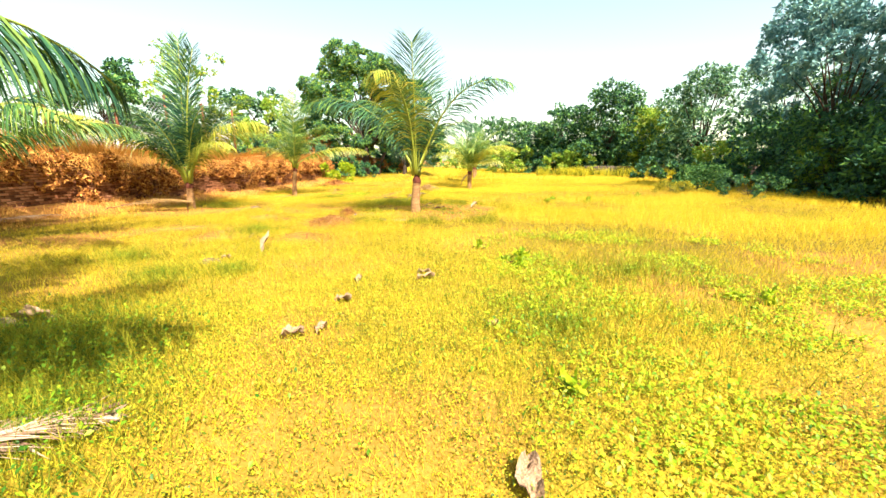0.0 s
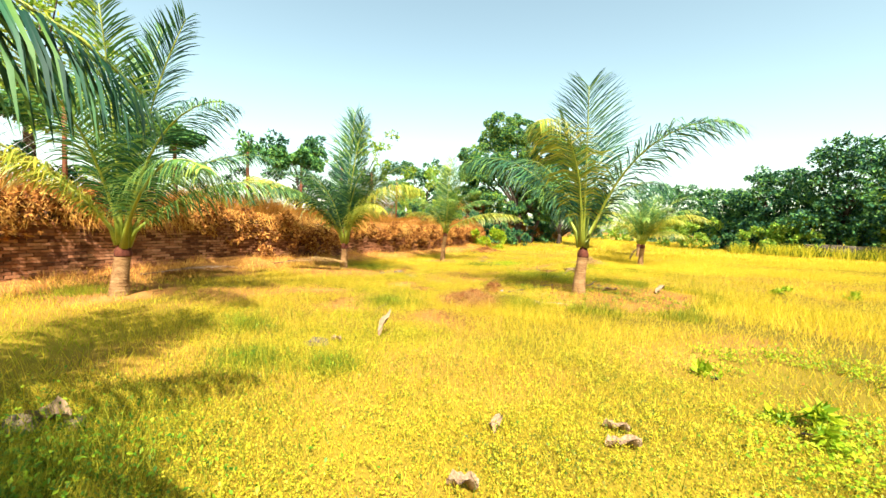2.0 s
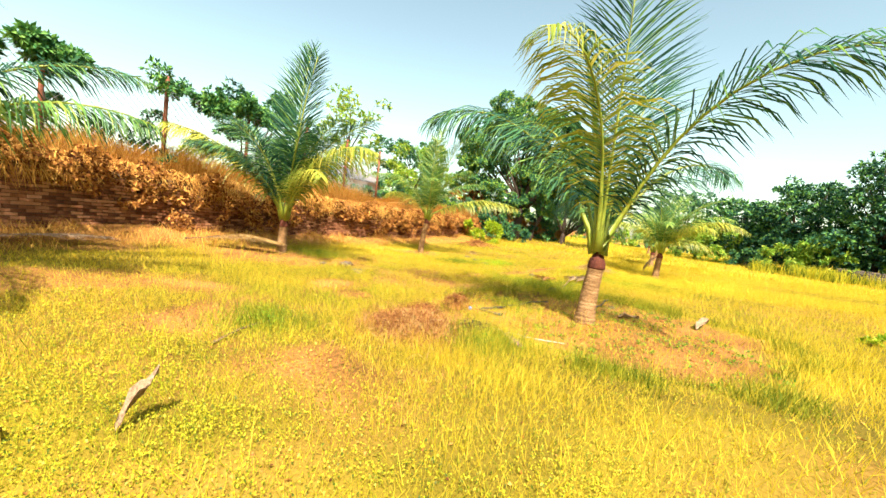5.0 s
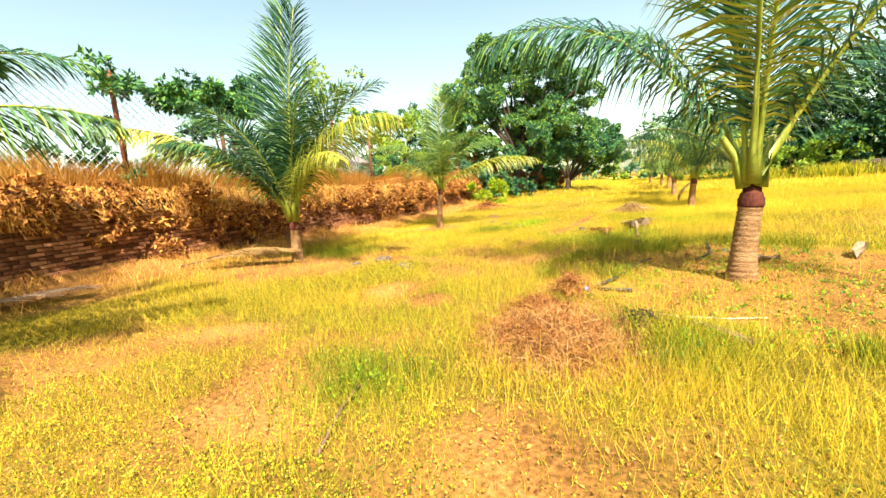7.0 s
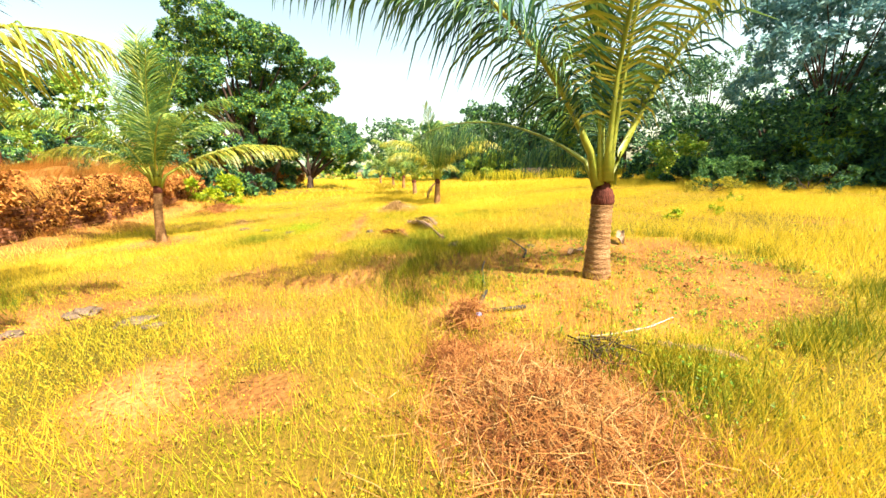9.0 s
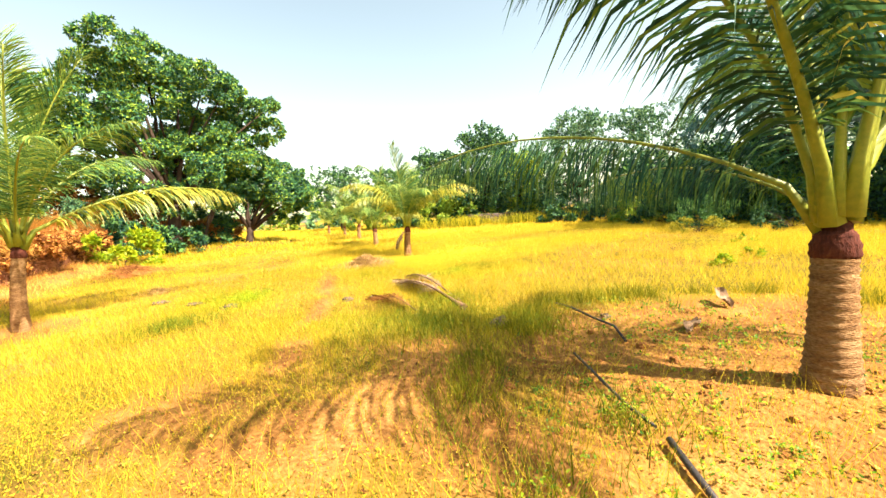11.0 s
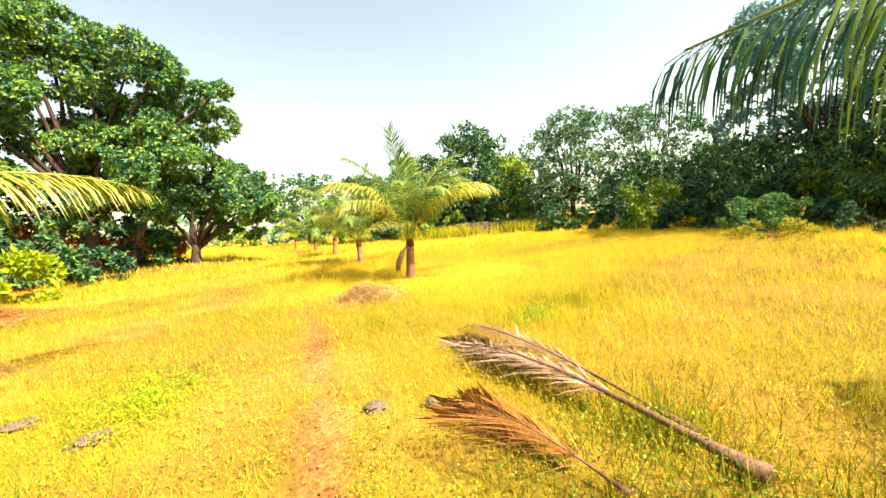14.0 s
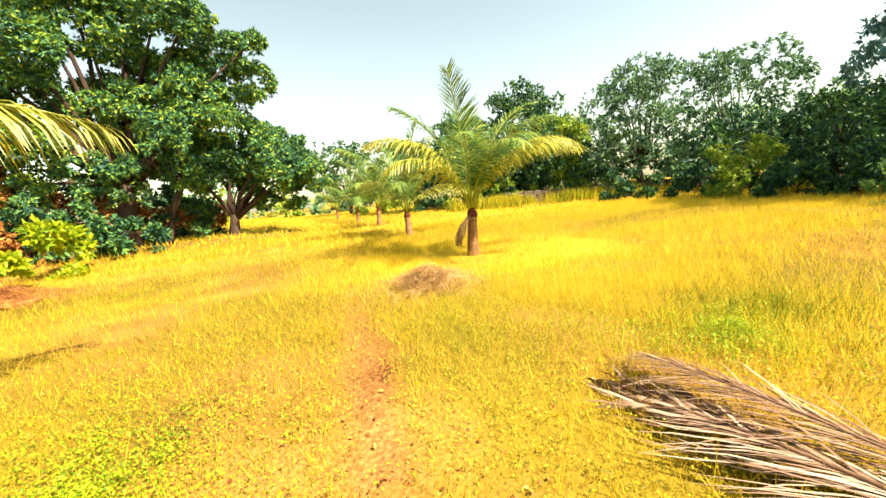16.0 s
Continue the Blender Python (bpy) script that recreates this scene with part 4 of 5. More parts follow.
house = new("house")
house.location = (-21.6, 29.6, 0.9)
tagged(house, "small whitewashed house with grey pitched sheet roof", "house")
part("wall", box(-2.5, 2.5, -3.5, 3.5, -0.5, 2.5), M_WHITE, house)
bm = bmesh.new()
vs = [bm.verts.new(p) for p in ((-3.0, -4, 2.4), (0, -4, 3.6), (3.0, -4, 2.4), (3.0, -4, 2.5), (0, -4, 3.72), (-3.0, -4, 2.5), (-3.0, 4, 2.4), (0, 4, 3.6), (3.0, 4, 2.4), (3.0, 4, 2.5), (0, 4, 3.72), (-3.0, 4, 2.5))]
bm.faces.new(vs[0:6]), bm.faces.new(vs[6:12][::-1])
for k in range(6):
    bm.faces.new((vs[k], vs[k + 6], vs[(k + 1) % 6 + 6], vs[(k + 1) % 6]))
bmesh.ops.recalc_face_normals(bm, faces=bm.faces)
part("roof", bm, M_ROOF, house)
for y in (-2.0, 1.6):
    w = part("window", box(2.5, 2.56, y - 0.5, y + 0.5, 0.9, 2.0), M_WHITE, house)
    part("pane", box(2.562, 2.57, y - 0.42, y + 0.42, 0.98, 1.92), M_GLASS, w)
part("door", box(2.5, 2.56, -0.5, 0.4, -0.1, 1.95, 0.01), M_RUST, house)

# ---- dry creeper hanging over the wall ----
CLUMPS = []
r = random.Random(12)
for k in range(130):
    y = 0.5 + k * 0.27 + r.uniform(-0.2, 0.2)
    q = r.uniform(0.2, 0.6)
    low = 0.3 if 12.6 < y < 17.5 or 19 < y < 24 else 0.55 if k % 3 == 0 else 0.85
    CLUMPS.append((float(wall_x(y)) + r.uniform(-0.12, 0.3), y, float(wall_top(y)) * r.uniform(low, 1.12), q))
v, f = leaf_cloud([c[:3] for c in CLUMPS], [c[3] for c in CLUMPS], 46000, 0.13, 0.6, 6)
tagged(soup("dry_creeper", v, f, M_DRYV), "brown dry creeper hanging in clumps over the brick wall", "creeper", kind="stuff")
n = 46000
y = rng.uniform(0.5, 36, n)
x = wall_x(y) + rng.uniform(-1.5, 0.35, n)
over = step(-0.25, 0.1, x - wall_x(y))
k = rng.uniform(0, 1, n)
base = np.where(over > 0.5, wall_top(y) * rng.uniform(0.85, 1.2, n), np.where(x < wall_x(y) - 0.42, height(x, y) - 0.02, wall_top(y) + 0.2 + 0.2 * k))
a = rng.uniform(-1, 1, n)
hang = np.where(over > 0.5, -rng.uniform(0.05, 0.4, n) * (0.2 + 1.3 * wave(y, 0 * y, 0.7, 57)), rng.uniform(0.15, 0.6, n) * (0.4 + wave(y, 0 * y, 1.1, 58)))
p0 = np.stack([x, y, base], -1)
tip = p0 + np.stack([rng.uniform(0, 0.25, n), a * 0.2, hang], -1)
side = np.stack([0 * x, np.full(n, 0.008), 0 * x], -1)
v = np.stack([p0 - side, p0 + side, tip], 1).reshape(-1, 3)
tagged(soup("dry_bank_grass", v, np.arange(3 * n).reshape(-1, 3), M_BANK_LIT), "dry grass along the top of the wall, coloured a sunlit orange", "grass", kind="stuff")

# ---- fallen fronds ----
def fallen(x, y, az, length, e0, bend, label, material=M_FALLEN, leaf=1.0, ragged=0.1, split=False, first=0.16, sweep=1.45):
    ob = new("fallen_frond")
    ob.location = (x, y, on(x, y))
    tagged(ob, label, "palm frond")
    blade = frond(ob, (0, 0, 0.05), az, e0, bend, length, material, 0.16, M_RACHIS_D, leaf=leaf, ragged=ragged, floor=0.0, sweep=sweep, thick=0.85 if split else 0.7, pairs=150 if split else 210, jitter=0.42, split=split, first=first, name="leaf_blade")
    if not split:
        tagged(blade, kind="stuff")
    return ob


fallen(-2.1, 16.35, 88, 2.95, 8, 21, "dry grey-brown fallen palm frond on grass", split=True, first=0.3, sweep=1.7, leaf=0.95)
fallen(-1.95, 16.75, 84, 2.7, 8, 15, "darker brown dry frond under the pale one", M_FROND_D, ragged=0.25, first=0.3, sweep=1.8)
fallen(-2.7, 16.7, 93, 1.25, 10, 24, "reddish-brown dry fallen frond piece", M_STRAW, ragged=0.15, first=0.2, sweep=1.6, leaf=2.0)
fallen(-3.8, 0.9, 47, 2.3, 10, 20, "dry grey palm frond under the palm")
fallen(-3.6, 1.9, 28, 1.7, 8, 18, "dry grey palm frond under the palm")
fallen(-11.2, 12.5, 38, 2.3, 10, 18, "yellow dry fallen frond beside the palm foot", M_PALE)
fallen(-11.3, 13.2, 12, 2.0, 14, 26, "straw-coloured fallen frond piled at the wall foot", M_PALE, ragged=0.25)
fallen(-11.5, 8.6, 75, 2.2, 8, 14, "brown dry frond lying below the wall")
fallen(-2.2, 11.0, -50, 0.6, 12, 20, "dark broken dry frond end on soil", M_HUSK, ragged=0.5)


# ---- straw heaps ----
def straw_heap(x, y, r, h, count, label, long=0.3, material=None):
    ob = new("straw_heap")
    ob.location = (x, y, on(x, y))
    tagged(ob, label, "straw heap")
    bm = bmesh.new()
    bmesh.ops.create_icosphere(bm, subdivisions=3, radius=1)
    for vert in bm.verts:
        k = 0.8 + 0.3 * noise.noise(vert.co * 2.2)
        vert.co = Vector((vert.co.x * r * k * 0.5, vert.co.y * r * k * 0.5, max(vert.co.z, -0.1) * h * k * 0.8))
    part("core", bm, material or M_STRAW, ob)
    a, q = rng.uniform(0, 2 * np.pi, count), np.minimum(1.7, np.abs(rng.normal(0, 0.62, count)))
    edge = r * (0.8 + 0.45 * wave(np.cos(a) * 2 + 9, np.sin(a) * 2 + 9, 0.8, 72)) * (0.75 + 0.5 * wave(np.cos(a) * 3, np.sin(a) * 3, 0.3, 73))
    px, py = np.cos(a) * q * edge, np.sin(a) * q * edge
    pz = h * np.exp(-2.2 * q ** 2) * (0.7 + 0.4 * wave(px + x, py + y, 0.25, 71)) + 0.02
    w = rng.uniform(0, 2 * np.pi, count)
    ln = long * rng.uniform(0.4, 1.2, count)
    d = np.stack([np.cos(w), np.sin(w), rng.normal(-0.05, 0.25, count)], -1) * (ln / 2)[:, None]
    o = np.stack([px, py, pz], -1)
    bend = rng.normal(0, 0.05, (count, 3))
    s = np.stack([-np.sin(w), np.cos(w), rng.normal(0, 0.5, count)], -1) * rng.uniform(0.0009, 0.0022, count)[:, None]
    v = np.stack([o - d - s, o - d + s, o + bend - s, o + bend + s, o + d - s, o + d + s], 1)
    v[:, :, 2] = np.maximum(v[:, :, 2], 0.005)
    k = np.arange(count)[:, None] * 6
    stems = soup("straw", v.reshape(-1, 3), np.concatenate([k + [0, 1, 3, 2], k + [2, 3, 5, 4]]), material or M_STRAW, ob)
    tagged(stems, kind="stuff")
    if count > 4000:
        stems = soup("pale_straw", (v[::6] * [1, -1, 1] + [0, 0, 0.012]).reshape(-1, 3), np.concatenate([k[:len(v[::6])] + [0, 1, 3, 2], k[:len(v[::6])] + [2, 3, 5, 4]]), M_PALE, ob)
        tagged(stems, kind="stuff")


straw_heap(-3.55, 11.5, 0.4, 0.05, 1500, "loose trail of dry straw beside the bare soil", 0.2)
straw_heap(-3.25, 10.6, 0.70, 0.10, 10000, "tangled heap of red-brown dry straw on grass")
straw_heap(-3.22, 12.0, 0.28, 0.20, 700, "small clump of dry roots and straw", 0.22)
straw_heap(-1.75, 23.1, 0.8, 0.26, 4200, "pale heap of dry straw in the field", material=M_PALE)
straw_heap(-8.5, 27.6, 1.2, 0.30, 3000, "reddish heap of dry straw near the shrubs")
straw_heap(-6.9, 22.6, 0.4, 0.08, 400, "flat scatter of grey straw", 0.25, M_PALE)


# ---- stones, husks, pipes ----
def stone(x, y, r, flat, label, material=None, seed=0):
    bm = bmesh.new()
    bmesh.ops.create_icosphere(bm, subdivisions=3, radius=1)
    for vert in bm.verts:
        k = 1 + 0.5 * noise.noise(vert.co * 1.9 + Vector((seed, 0, 0))) + 0.2 * noise.noise(vert.co * 4 + Vector((0, seed, 0)))
        vert.co = Vector((vert.co.x * r * k, vert.co.y * r * k * 0.8, vert.co.z * r * flat * k))
    ob = part("stone", bm, material or M_STONE)
    ob.location = (x, y, on(x, y) + r * flat * 0.35)
    tagged(ob, label, "stone", "stones in the field")


for k, (x, y, r, flat) in enumerate([(-7.1, 14.0, 0.16, 0.45), (-7.5, 13.6, 0.10, 0.4), (-3.33, 18.5, 0.085, 0.6), (-5.27, 19.5, 0.13, 0.4), (-2.93, 18.27, 0.075, 0.7), (-6.4, 13.5, 0.17, 0.2),
                                     (-6.15, 13.25, 0.10, 0.25), (-2.2, 15.3, 0.12, 0.7), (-4.39, 4.1, 0.17, 0.4), (-4.13, 4.28, 0.10, 0.4), (-4.1, 6.85, 0.16, 0.3), (-0.9, 14.9, 0.07, 0.5), (-5.9, 20.3, 0.14, 0.3), (-6.6, 21.2, 0.16, 0.25)]):
    stone(x, y, r, flat, "rounded grey field stone in the grass" if flat > 0.35 else "flat grey-brown stone set in soil", seed=k * 3.7)
for k in range(46):
    a, q = rng.uniform(0, 6.28), 2.3 * math.sqrt(rng.uniform(0.02, 1))
    stone(-1.0 + math.cos(a) * q, 12.9 + math.sin(a) * q, float(rng.uniform(0.02, 0.055)), 0.7, "small clod of dry red soil", M_SOIL, k * 1.3)


def husk(x, y, az, length, width, rise, label):
    """A curled dry sheath or leaf: a bent, cupped sheet with thickness."""
    bm = bmesh.new()
    grid = []
    for layer in (0, 1):
        for i in range(9):
            s = i / 8
            w = width * math.sin(math.pi * (0.08 + 0.9 * s)) ** 0.7
            row = []
            for j in range(5):
                c = (j - 2) / 2
                row.append(bm.verts.new((length * (s - 0.5), c * w / 2 + 0.02 * math.sin(5 * s), 0.015 + rise * s + 0.4 * w * c * c + 0.025 * math.sin(9 * s + 3 * c + x * 7) + 0.012 * math.sin(23 * s + 5 * c) - layer * 0.006)))
            grid.append(row)
    for layer in (0, 1):
        for i in range(8):
            for j in range(4):
                q = [grid[layer * 9 + i][j], grid[layer * 9 + i + 1][j], grid[layer * 9 + i + 1][j + 1], grid[layer * 9 + i][j + 1]]
                bm.faces.new(q if layer else q[::-1]).smooth = True
    ob = part("dry_husk", bm, M_HUSK)
    ob.matrix_world = pose(x, y, on(x, y) + 0.015, 0, 0, az)
    tagged(ob, label, "dry husk", "dry palm husks in the grass")


for x, y, az, ln, w, rise in [(-1.42, 3.95, 20, 0.22, 0.13, 0.05), (-1.2, 4.1, 80, 0.14, 0.08, 0.04), (-3.45, 7.48, 75, 0.2, 0.11, 0.34), (-1.24, 4.95, 10, 0.2, 0.1, 0.05), (-0.35, 5.9, 25, 0.26, 0.09, 0.04), (0.5, 2.35, 100, 0.25, 0.14, 0.07),
                              (-1.26, 5.73, 100, 0.2, 0.08, 0.04), (-4.3, 4.2, 20, 0.4, 0.2, 0.06), (0.6, 14.35, 60, 0.36, 0.14, 0.16), (-0.6, 14.0, 20, 0.36, 0.12, 0.04), (-0.4, 6.15, 0, 0.2, 0.07, 0.03), (-3.9, 7.0, 10, 0.16, 0.08, 0.03), (0.47, 4.3, 40, 0.1, 0.06, 0.03)]:
    husk(x, y, az, ln, w, rise, "curled dry brown palm husk lying in grass")


def line(name, pts, r, material, label, category):
    ob = part(name, tube([(x, y, on(x, y) + r + dz) for x, y, dz in pts], [r] * len(pts), 8), material)
    tagged(ob, label, category)


line("hose", [(-2.1, 14.2, 0.02), (-2.35, 13.7, 0.05), (-2.5, 13.3, 0.03), (-2.62, 13.0, 0.06)], 0.012, M_HOSE, "thin black irrigation hose on soil", "hose")
line("pipe", [(-2.64, 12.9, 0.03), (-2.95, 12.42, 0.01)], 0.02, M_HOSE, "short black pipe stub on soil", "pipe")
line("pipe", [(-2.9, 12.3, 0.01), (-2.5, 12.22, 0.02)], 0.024, M_HOSE, "short black pipe piece on soil", "pipe")
line("hose", [(-0.98, 15.7, 0.01), (-1.06, 15.3, 0.03), (-1.1, 14.9, 0.02), (-1.2, 14.5, 0.03), (-1.45, 14.15, 0.01)], 0.014, M_HOSE, "black irrigation hose along the soil ring", "hose")
line("pipe", [(-2.5, 11.42, 0.0), (-2.15, 11.36, 0.008), (-1.75, 11.36, 0.01), (-1.4, 11.44, 0.008)], 0.007, M_PVC, "thin white bent pipe lying on soil", "pipe")
line("stick", [(-4.37, 8.6, 0.01), (-4.5, 9.0, 0.03), (-4.57, 9.3, 0.02), (-4.46, 9.75, 0.03)], 0.013, M_RACHIS_D, "bent dry stick lying on soil", "stick")
cap = part("bottle_cap", tube([(0, 0, 0), (0, 0, 0.012), (0, 0, 0.03)], [0.03, 0.032, 0.028], 14), M_BLUE)
cap.matrix_world = pose(-3.04, 12.2, on(-3.04, 12.2) + 0.03, 55, 10, 0)
tagged(cap, "small blue plastic cap on soil", "cap")

# ---- twig heap ----
twigs = new("twig_heap")
twigs.location = (-2.5, 11.05, on(-2.5, 11.05))
tagged(twigs, "dark heap of broken twigs on red soil", "twig heap")
r = random.Random(5)
for k in range(46):
    a, b, ln = r.uniform(0, 6.28), r.uniform(0, 6.28), r.uniform(0.12, 0.34)
    c = Vector((math.cos(a) * r.uniform(0, 0.25), math.sin(a) * r.uniform(0, 0.2), r.uniform(0.01, 0.09)))
    d = Vector((math.cos(b), math.sin(b), r.uniform(-0.1, 0.2))) * ln / 2
    part("twig", tube([c - d, c + Vector((r.uniform(-.02, .02), r.uniform(-.02, .02), 0)), c + d], [0.007, 0.006, 0.003], 5), M_BARK, twigs)

# ---- greener patches and ring tufts ----
PATCH = [(-3.6, 3.6, 1.5, 5000), (-2.7, 2.6, 1.1, 3000), (-4.2, 5.9, 0.5, 700), (-3.3, 6.2, 0.35, 450), (-5.6, 6.9, 0.8, 600), (-2.6, 13.2, 0.4, 180), (-2.7, 16.0, 1.5, 1700), (-2.0, 17.0, 0.9, 700),
         (-8.8, 14.9, 0.9, 900), (-1.8, 15.1, 0.6, 350), (-3.6, 12.9, 0.5, 150), (-2.2, 10.5, 0.6, 700), (1.2, 4.3, 2.2, 1500), (2.6, 6.2, 2.4, 1500), (-10.6, 7.0, 1.2, 700), (-6.0, 18.5, 1.0, 900), (-4.6, 9.4, 0.6, 600), (0.3, 19.6, 1.2, 1200)]
X, Y = [], []
for px, py, pr, cnt in PATCH:
    a, q = rng.uniform(0, 2 * np.pi, cnt), pr * np.abs(rng.normal(0, 0.5, cnt))
    X.append(px + np.cos(a) * q * 1.2)
    Y.append(py + np.sin(a) * q)
x, y = np.concatenate(X), np.concatenate(Y)
n = len(x)
v, f = leaflets_on(x, y, height(x, y) + rng.uniform(0.02, 0.14, n), np.where(y < 5, rng.uniform(0.02, 0.05, n), rng.uniform(0.014, 0.034, n)))
tagged(soup("green_weeds", v, f, M_GREEN), "green leafy weeds in shaded patches", "weeds", kind="stuff")
a = rng.uniform(0, 2 * np.pi, 16000)
q = 2.55 + rng.normal(0, 0.16, len(a)) + 0.15 * np.sin(a * 5)
x, y = -0.95 + np.cos(a) * q, 13.0 + np.sin(a) * q
x, y = keep(x, y, step(0.4, 0.6, wave(x, y, 0.5, 81)) * np.where(x < -2.2, 0.7, 1))
x3, y3 = np.tile(np.concatenate(X), 2) + rng.normal(0, 0.12, 2 * n), np.tile(np.concatenate(Y), 2) + rng.normal(0, 0.12, 2 * n)
x, y = np.concatenate([x, x3]), np.concatenate([y, y3])
n = len(x)
v, f = blades(x, y, rng.uniform(0.08, 0.26, n), rng.uniform(0.005, 0.010, n), 0.5)
tagged(soup("green_tufts", v, f, M_TUFT), "olive green grass tufts ringing bare soil", "grass", kind="stuff")

x, y = scatter(4200, 0.3, 6.0, 2.0, 10.5)
x, y = keep(x, y, step(0.48, 0.72, wave(x, y, 0.7, 101)) * step(0.3, 1.6, x + 0.8 * wave(x, y, 0.9, 102)) * (1 - step(8.5, 10.5, y)))
a, q = rng.uniform(0, 2 * np.pi, 700), np.abs(rng.normal(0, 0.6, 700))
x, y = np.concatenate([x, -4.95 + np.cos(a) * q * 0.8, -0.5 + np.cos(a) * q * 0.9]), np.concatenate([y, 20.0 + np.sin(a) * q * 1.2, 19.5 + np.sin(a) * q])
px, py, pz = clumped(x, y, 12, 0.09, 0.12)
v, f = leaflets_on(px, py, pz, np.where(py > 12, 0.6, 1.0) * rng.uniform(0.02, 0.05, len(px)))
tagged(soup("lime_weeds", v, f, M_BRIGHT), "bright lime-green weeds among the yellow carpet", "weeds", kind="stuff")

# ---- low stone wall at the far edge ----
far_wall = new("stone_wall")
far_wall.location = (21.6, 38.9, 0)
tagged(far_wall, "low dark mossy stone wall below the far trees", "wall")
ang = math.atan2(-2.9, 6.6)
r = random.Random(9)
for row in range(3):
    for k in range(26):
        d = -9 + k * 0.72 + 0.3 * (row % 2)
        bm = box(-0.34, 0.34, -0.22, 0.22, -0.15, 0.15, 0.04)
        for vert in bm.verts:
            vert.co += Vector((r.uniform(-.03, .03), r.uniform(-.03, .03), r.uniform(-.03, .03)))
        st = part("stone", bm, M_DARKST, far_wall)
        st.matrix_basis = pose(math.cos(ang) * d, math.sin(ang) * d, 0.2 + row * 0.29, 0, 0, math.degrees(ang))

# ---- brick retaining wall ----
wall = new("wall_west")
tagged(wall, "old red-brown brick retaining wall with dry creeper", "wall", kind="structure")
ys = np.arange(-30, 66, 0.5)
V, F = [], []
for y in ys:
    x, t = float(wall_x(y)), float(wall_top(y))
    V += [(x - 0.03, y, -0.5), (x - 0.03, y, t), (x - 0.45, y, t), (x - 0.45, y, -0.5)]
for k in range(len(ys) - 1):
    o = k * 4
    F += [(o, o + 4, o + 5, o + 1), (o + 1, o + 5, o + 6, o + 2), (o + 2, o + 6, o + 7, o + 3)]
soup("mortar_core", V, F, M_MORTAR, wall)
shapes = []
for k in range(5):
    bm = box(-0.05, 0.05, -0.112, 0.112, -0.032, 0.032, 0.007)
    for vert in bm.verts:
        vert.co += Vector((r.uniform(-.009, .009), r.uniform(-.008, .008), r.uniform(-.006, .006)))
    me = bpy.data.meshes.new("brick")
    bm.to_mesh(me)
    bm.free()
    me.materials.append(M_BRICK)
    shapes.append(me)
bm = box(-0.05, 0.05, -0.112, 0.112, -0.032, 0.032)
template = [tuple(v.co) for v in bm.verts], [tuple(v.index for v in p.verts) for p in bm.faces]
bm.free()
V, F = [], []
for row in range(20):
    z = -0.1 + row * 0.077
    for k in range(134):
        y = 1.0 + k * 0.236 + 0.118 * (row % 2) + r.uniform(-.006, .006)
        if z + 0.04 > wall_top(y) - 0.12 * hash2(float(k // 3), float(row), 3):
            continue
        x = float(wall_x(y)) - 0.042 + r.uniform(-0.014, 0.014)
        if 10.2 < y < 13.6:
            ob = new("brick", shapes[r.randrange(5)])
            ob.parent = wall
            ob.matrix_basis = pose(x, y, z, 0, r.uniform(-2, 2), r.uniform(-2, 2))
        else:
            o = len(V)
            V += [(x + a + r.uniform(-.006, .006), y + b + r.uniform(-.006, .006), z + c + r.uniform(-.005, .005)) for a, b, c in template[0]]
            F += [[o + i for i in p] for p in template[1]]
me = bpy.data.meshes.new("bricks")
me.from_pydata(V, [], F)
me.materials.append(M_BRICKS)
ob = new("bricks", me)
ob.parent = wall
tagged(ob, kind="stuff")

# ---- litter of dry leaf bits on the soil ----
x, y = scatter(26000, -8, 3, 5, 22)
x, y = keep(x, y, 0.12 + 0.8 * bare(x, y))
n = len(x)
v, f = leaflets_on(x, y, height(x, y) + rng.uniform(0.004, 0.02, n), rng.uniform(0.012, 0.045, n), 0.25)
tagged(soup("leaf_litter", v, f, M_DRYV), "small dry brown leaf bits scattered on soil", "litter", kind="stuff")

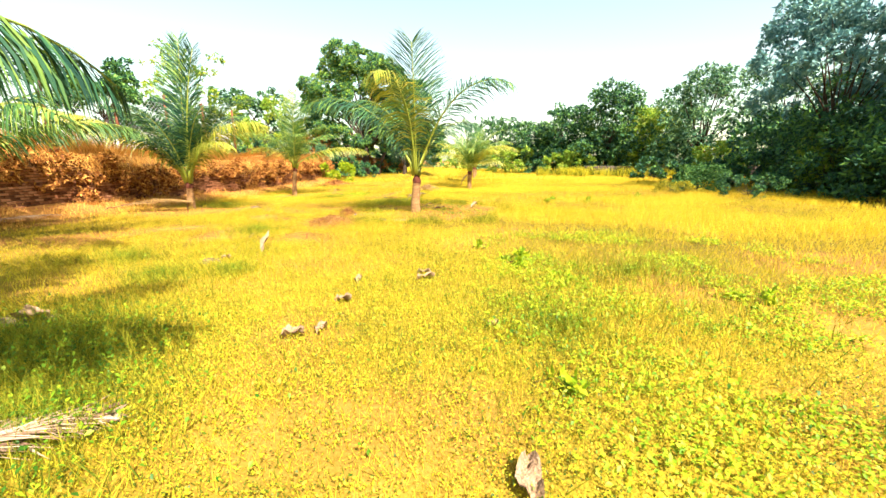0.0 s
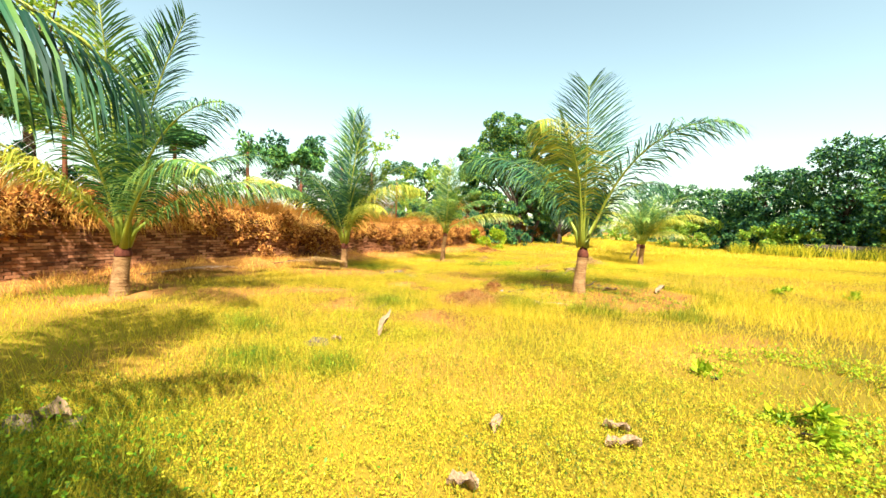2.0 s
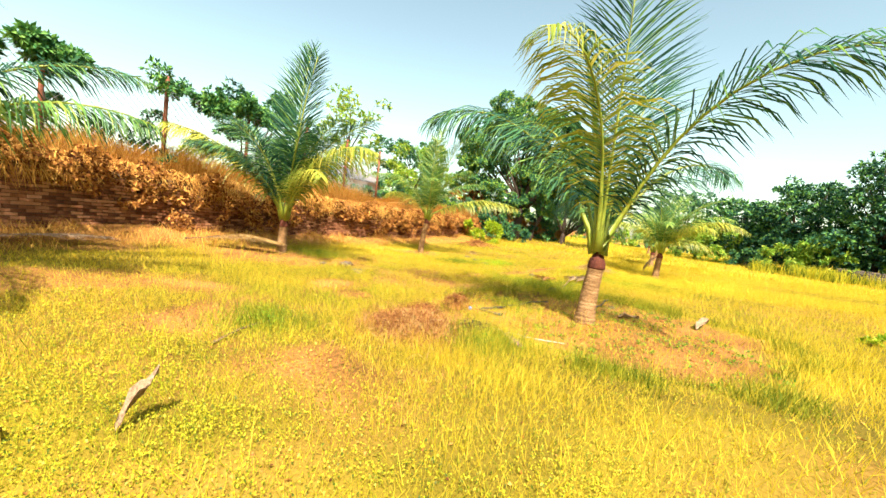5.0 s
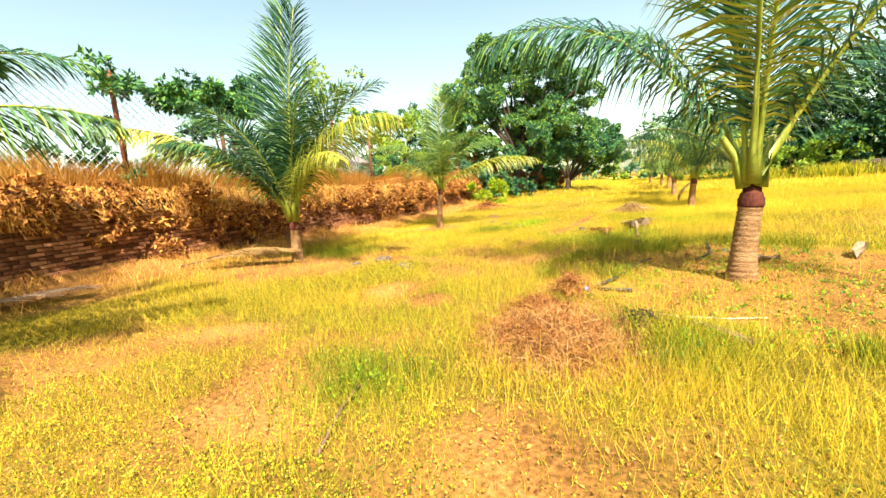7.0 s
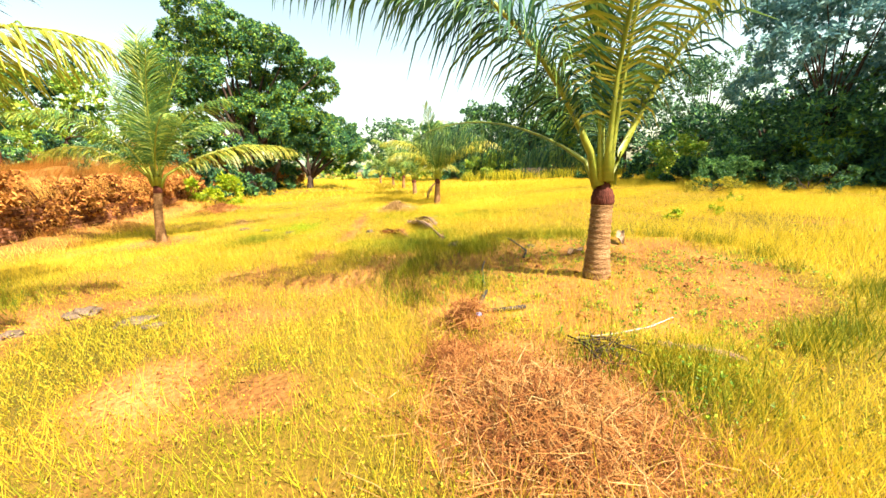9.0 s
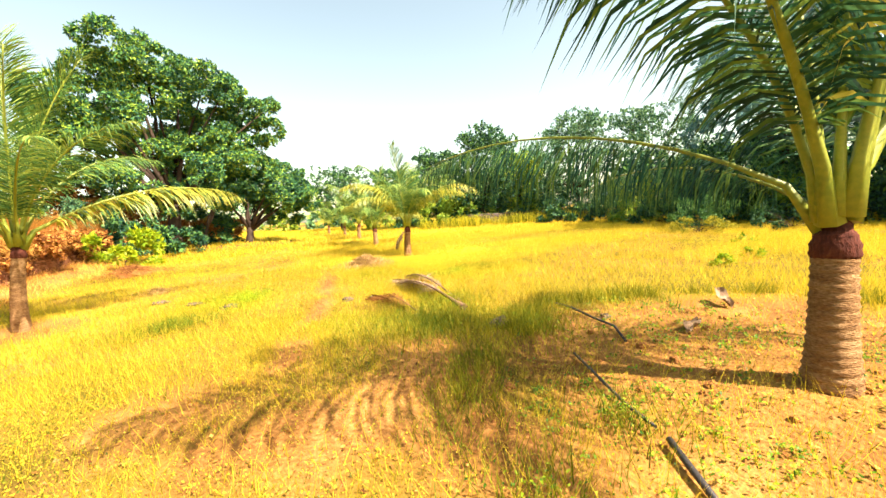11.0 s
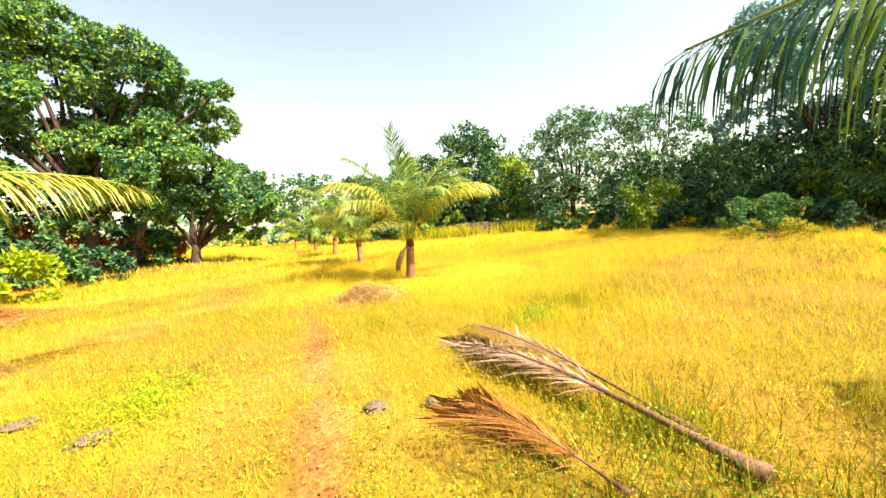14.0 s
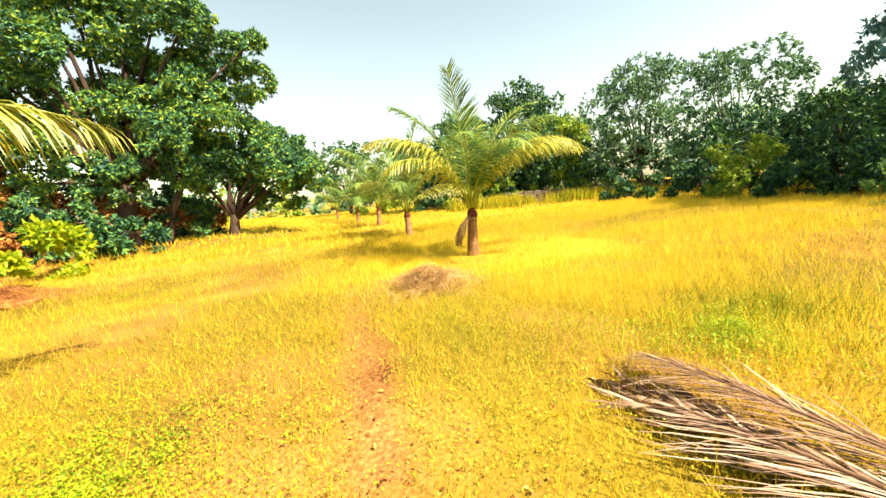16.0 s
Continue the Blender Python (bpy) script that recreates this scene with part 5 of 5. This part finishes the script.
# ---- tall green-yellow grass belt below the far trees ----
x, y = scatter(26000, 8, 23, 34, 44)
x, y = keep(x, y, step(0.25, 0.6, wave(x, y, 1.6, 95)) * (np.abs(y - (46.5 - 0.42 * x)) < 2.6))
n = len(x)
v, f = blades(x, y, rng.uniform(0.4, 1.1, n), rng.uniform(0.03, 0.06, n), 0.3)
tagged(soup("reed_grass", v, f, M_LEAFY), "tall yellow-green grass belt under the far trees", "grass", kind="stuff")

# ---- clods and sprouts on the bare soil ----
x, y = scatter(60000, -9, 2, 6, 22)
x, y = keep(x, y, bare(x, y) * 0.5 * step(0.3, 0.7, wave(x, y, 0.3, 97)))
n = len(x)
sz = rng.uniform(0.005, 0.022, n)
o = np.stack([x, y, height(x, y) + sz * 0.3], -1)
ring = np.stack([np.stack([np.cos(k * 1.57 + x * 9), np.sin(k * 1.57 + x * 9), 0 * x - 0.3], -1) * (sz * rng.uniform(0.7, 1.3, n))[:, None] for k in range(4)] + [np.stack([0 * x, 0 * x, sz * rng.uniform(0.5, 1.0, n)], -1)], 1)
k = np.arange(n)[:, None] * 5
tagged(soup("soil_clods", (o[:, None] + ring).reshape(-1, 3), np.concatenate([k + [0, 1, 4], k + [1, 2, 4], k + [2, 3, 4], k + [3, 0, 4]]), M_SOIL), "crumbs and clods of dry red soil", "soil", kind="stuff")
a, q = rng.uniform(0, 2 * np.pi, 800), 2.4 * np.sqrt(rng.uniform(0.02, 1, 800))
x, y = -0.95 + np.cos(a) * q, 13.0 + np.sin(a) * q
x, y = keep(x, y, 0.2 + 0.8 * step(0.45, 0.7, wave(x, y, 0.6, 98)))
px, py, pz = clumped(x, y, 14, 0.06, 0.05)
v, f = leaflets_on(px, py, pz, rng.uniform(0.015, 0.04, len(px)))
tagged(soup("green_sprouts", v, f, M_GREEN), "small green sprouts on the soil round the palm", "weeds", kind="stuff")

# ---- dry weeds along the foot of the wall ----
n = 15000
y = rng.uniform(1, 34, n)
x = wall_x(y) + 1.5 * rng.uniform(0, 1, n) ** 1.5
x, y = keep(x, y, step(0.35, 0.65, wave(x, y, 0.8, 61)))
n = len(x)
v, f = blades(x, y, rng.uniform(0.08, 0.34, n), rng.uniform(0.006, 0.014, n), 0.6)
tagged(soup("dry_weeds", v, f, M_BANK_LIT), "dry brown weeds along the foot of the wall", "weeds", kind="stuff")
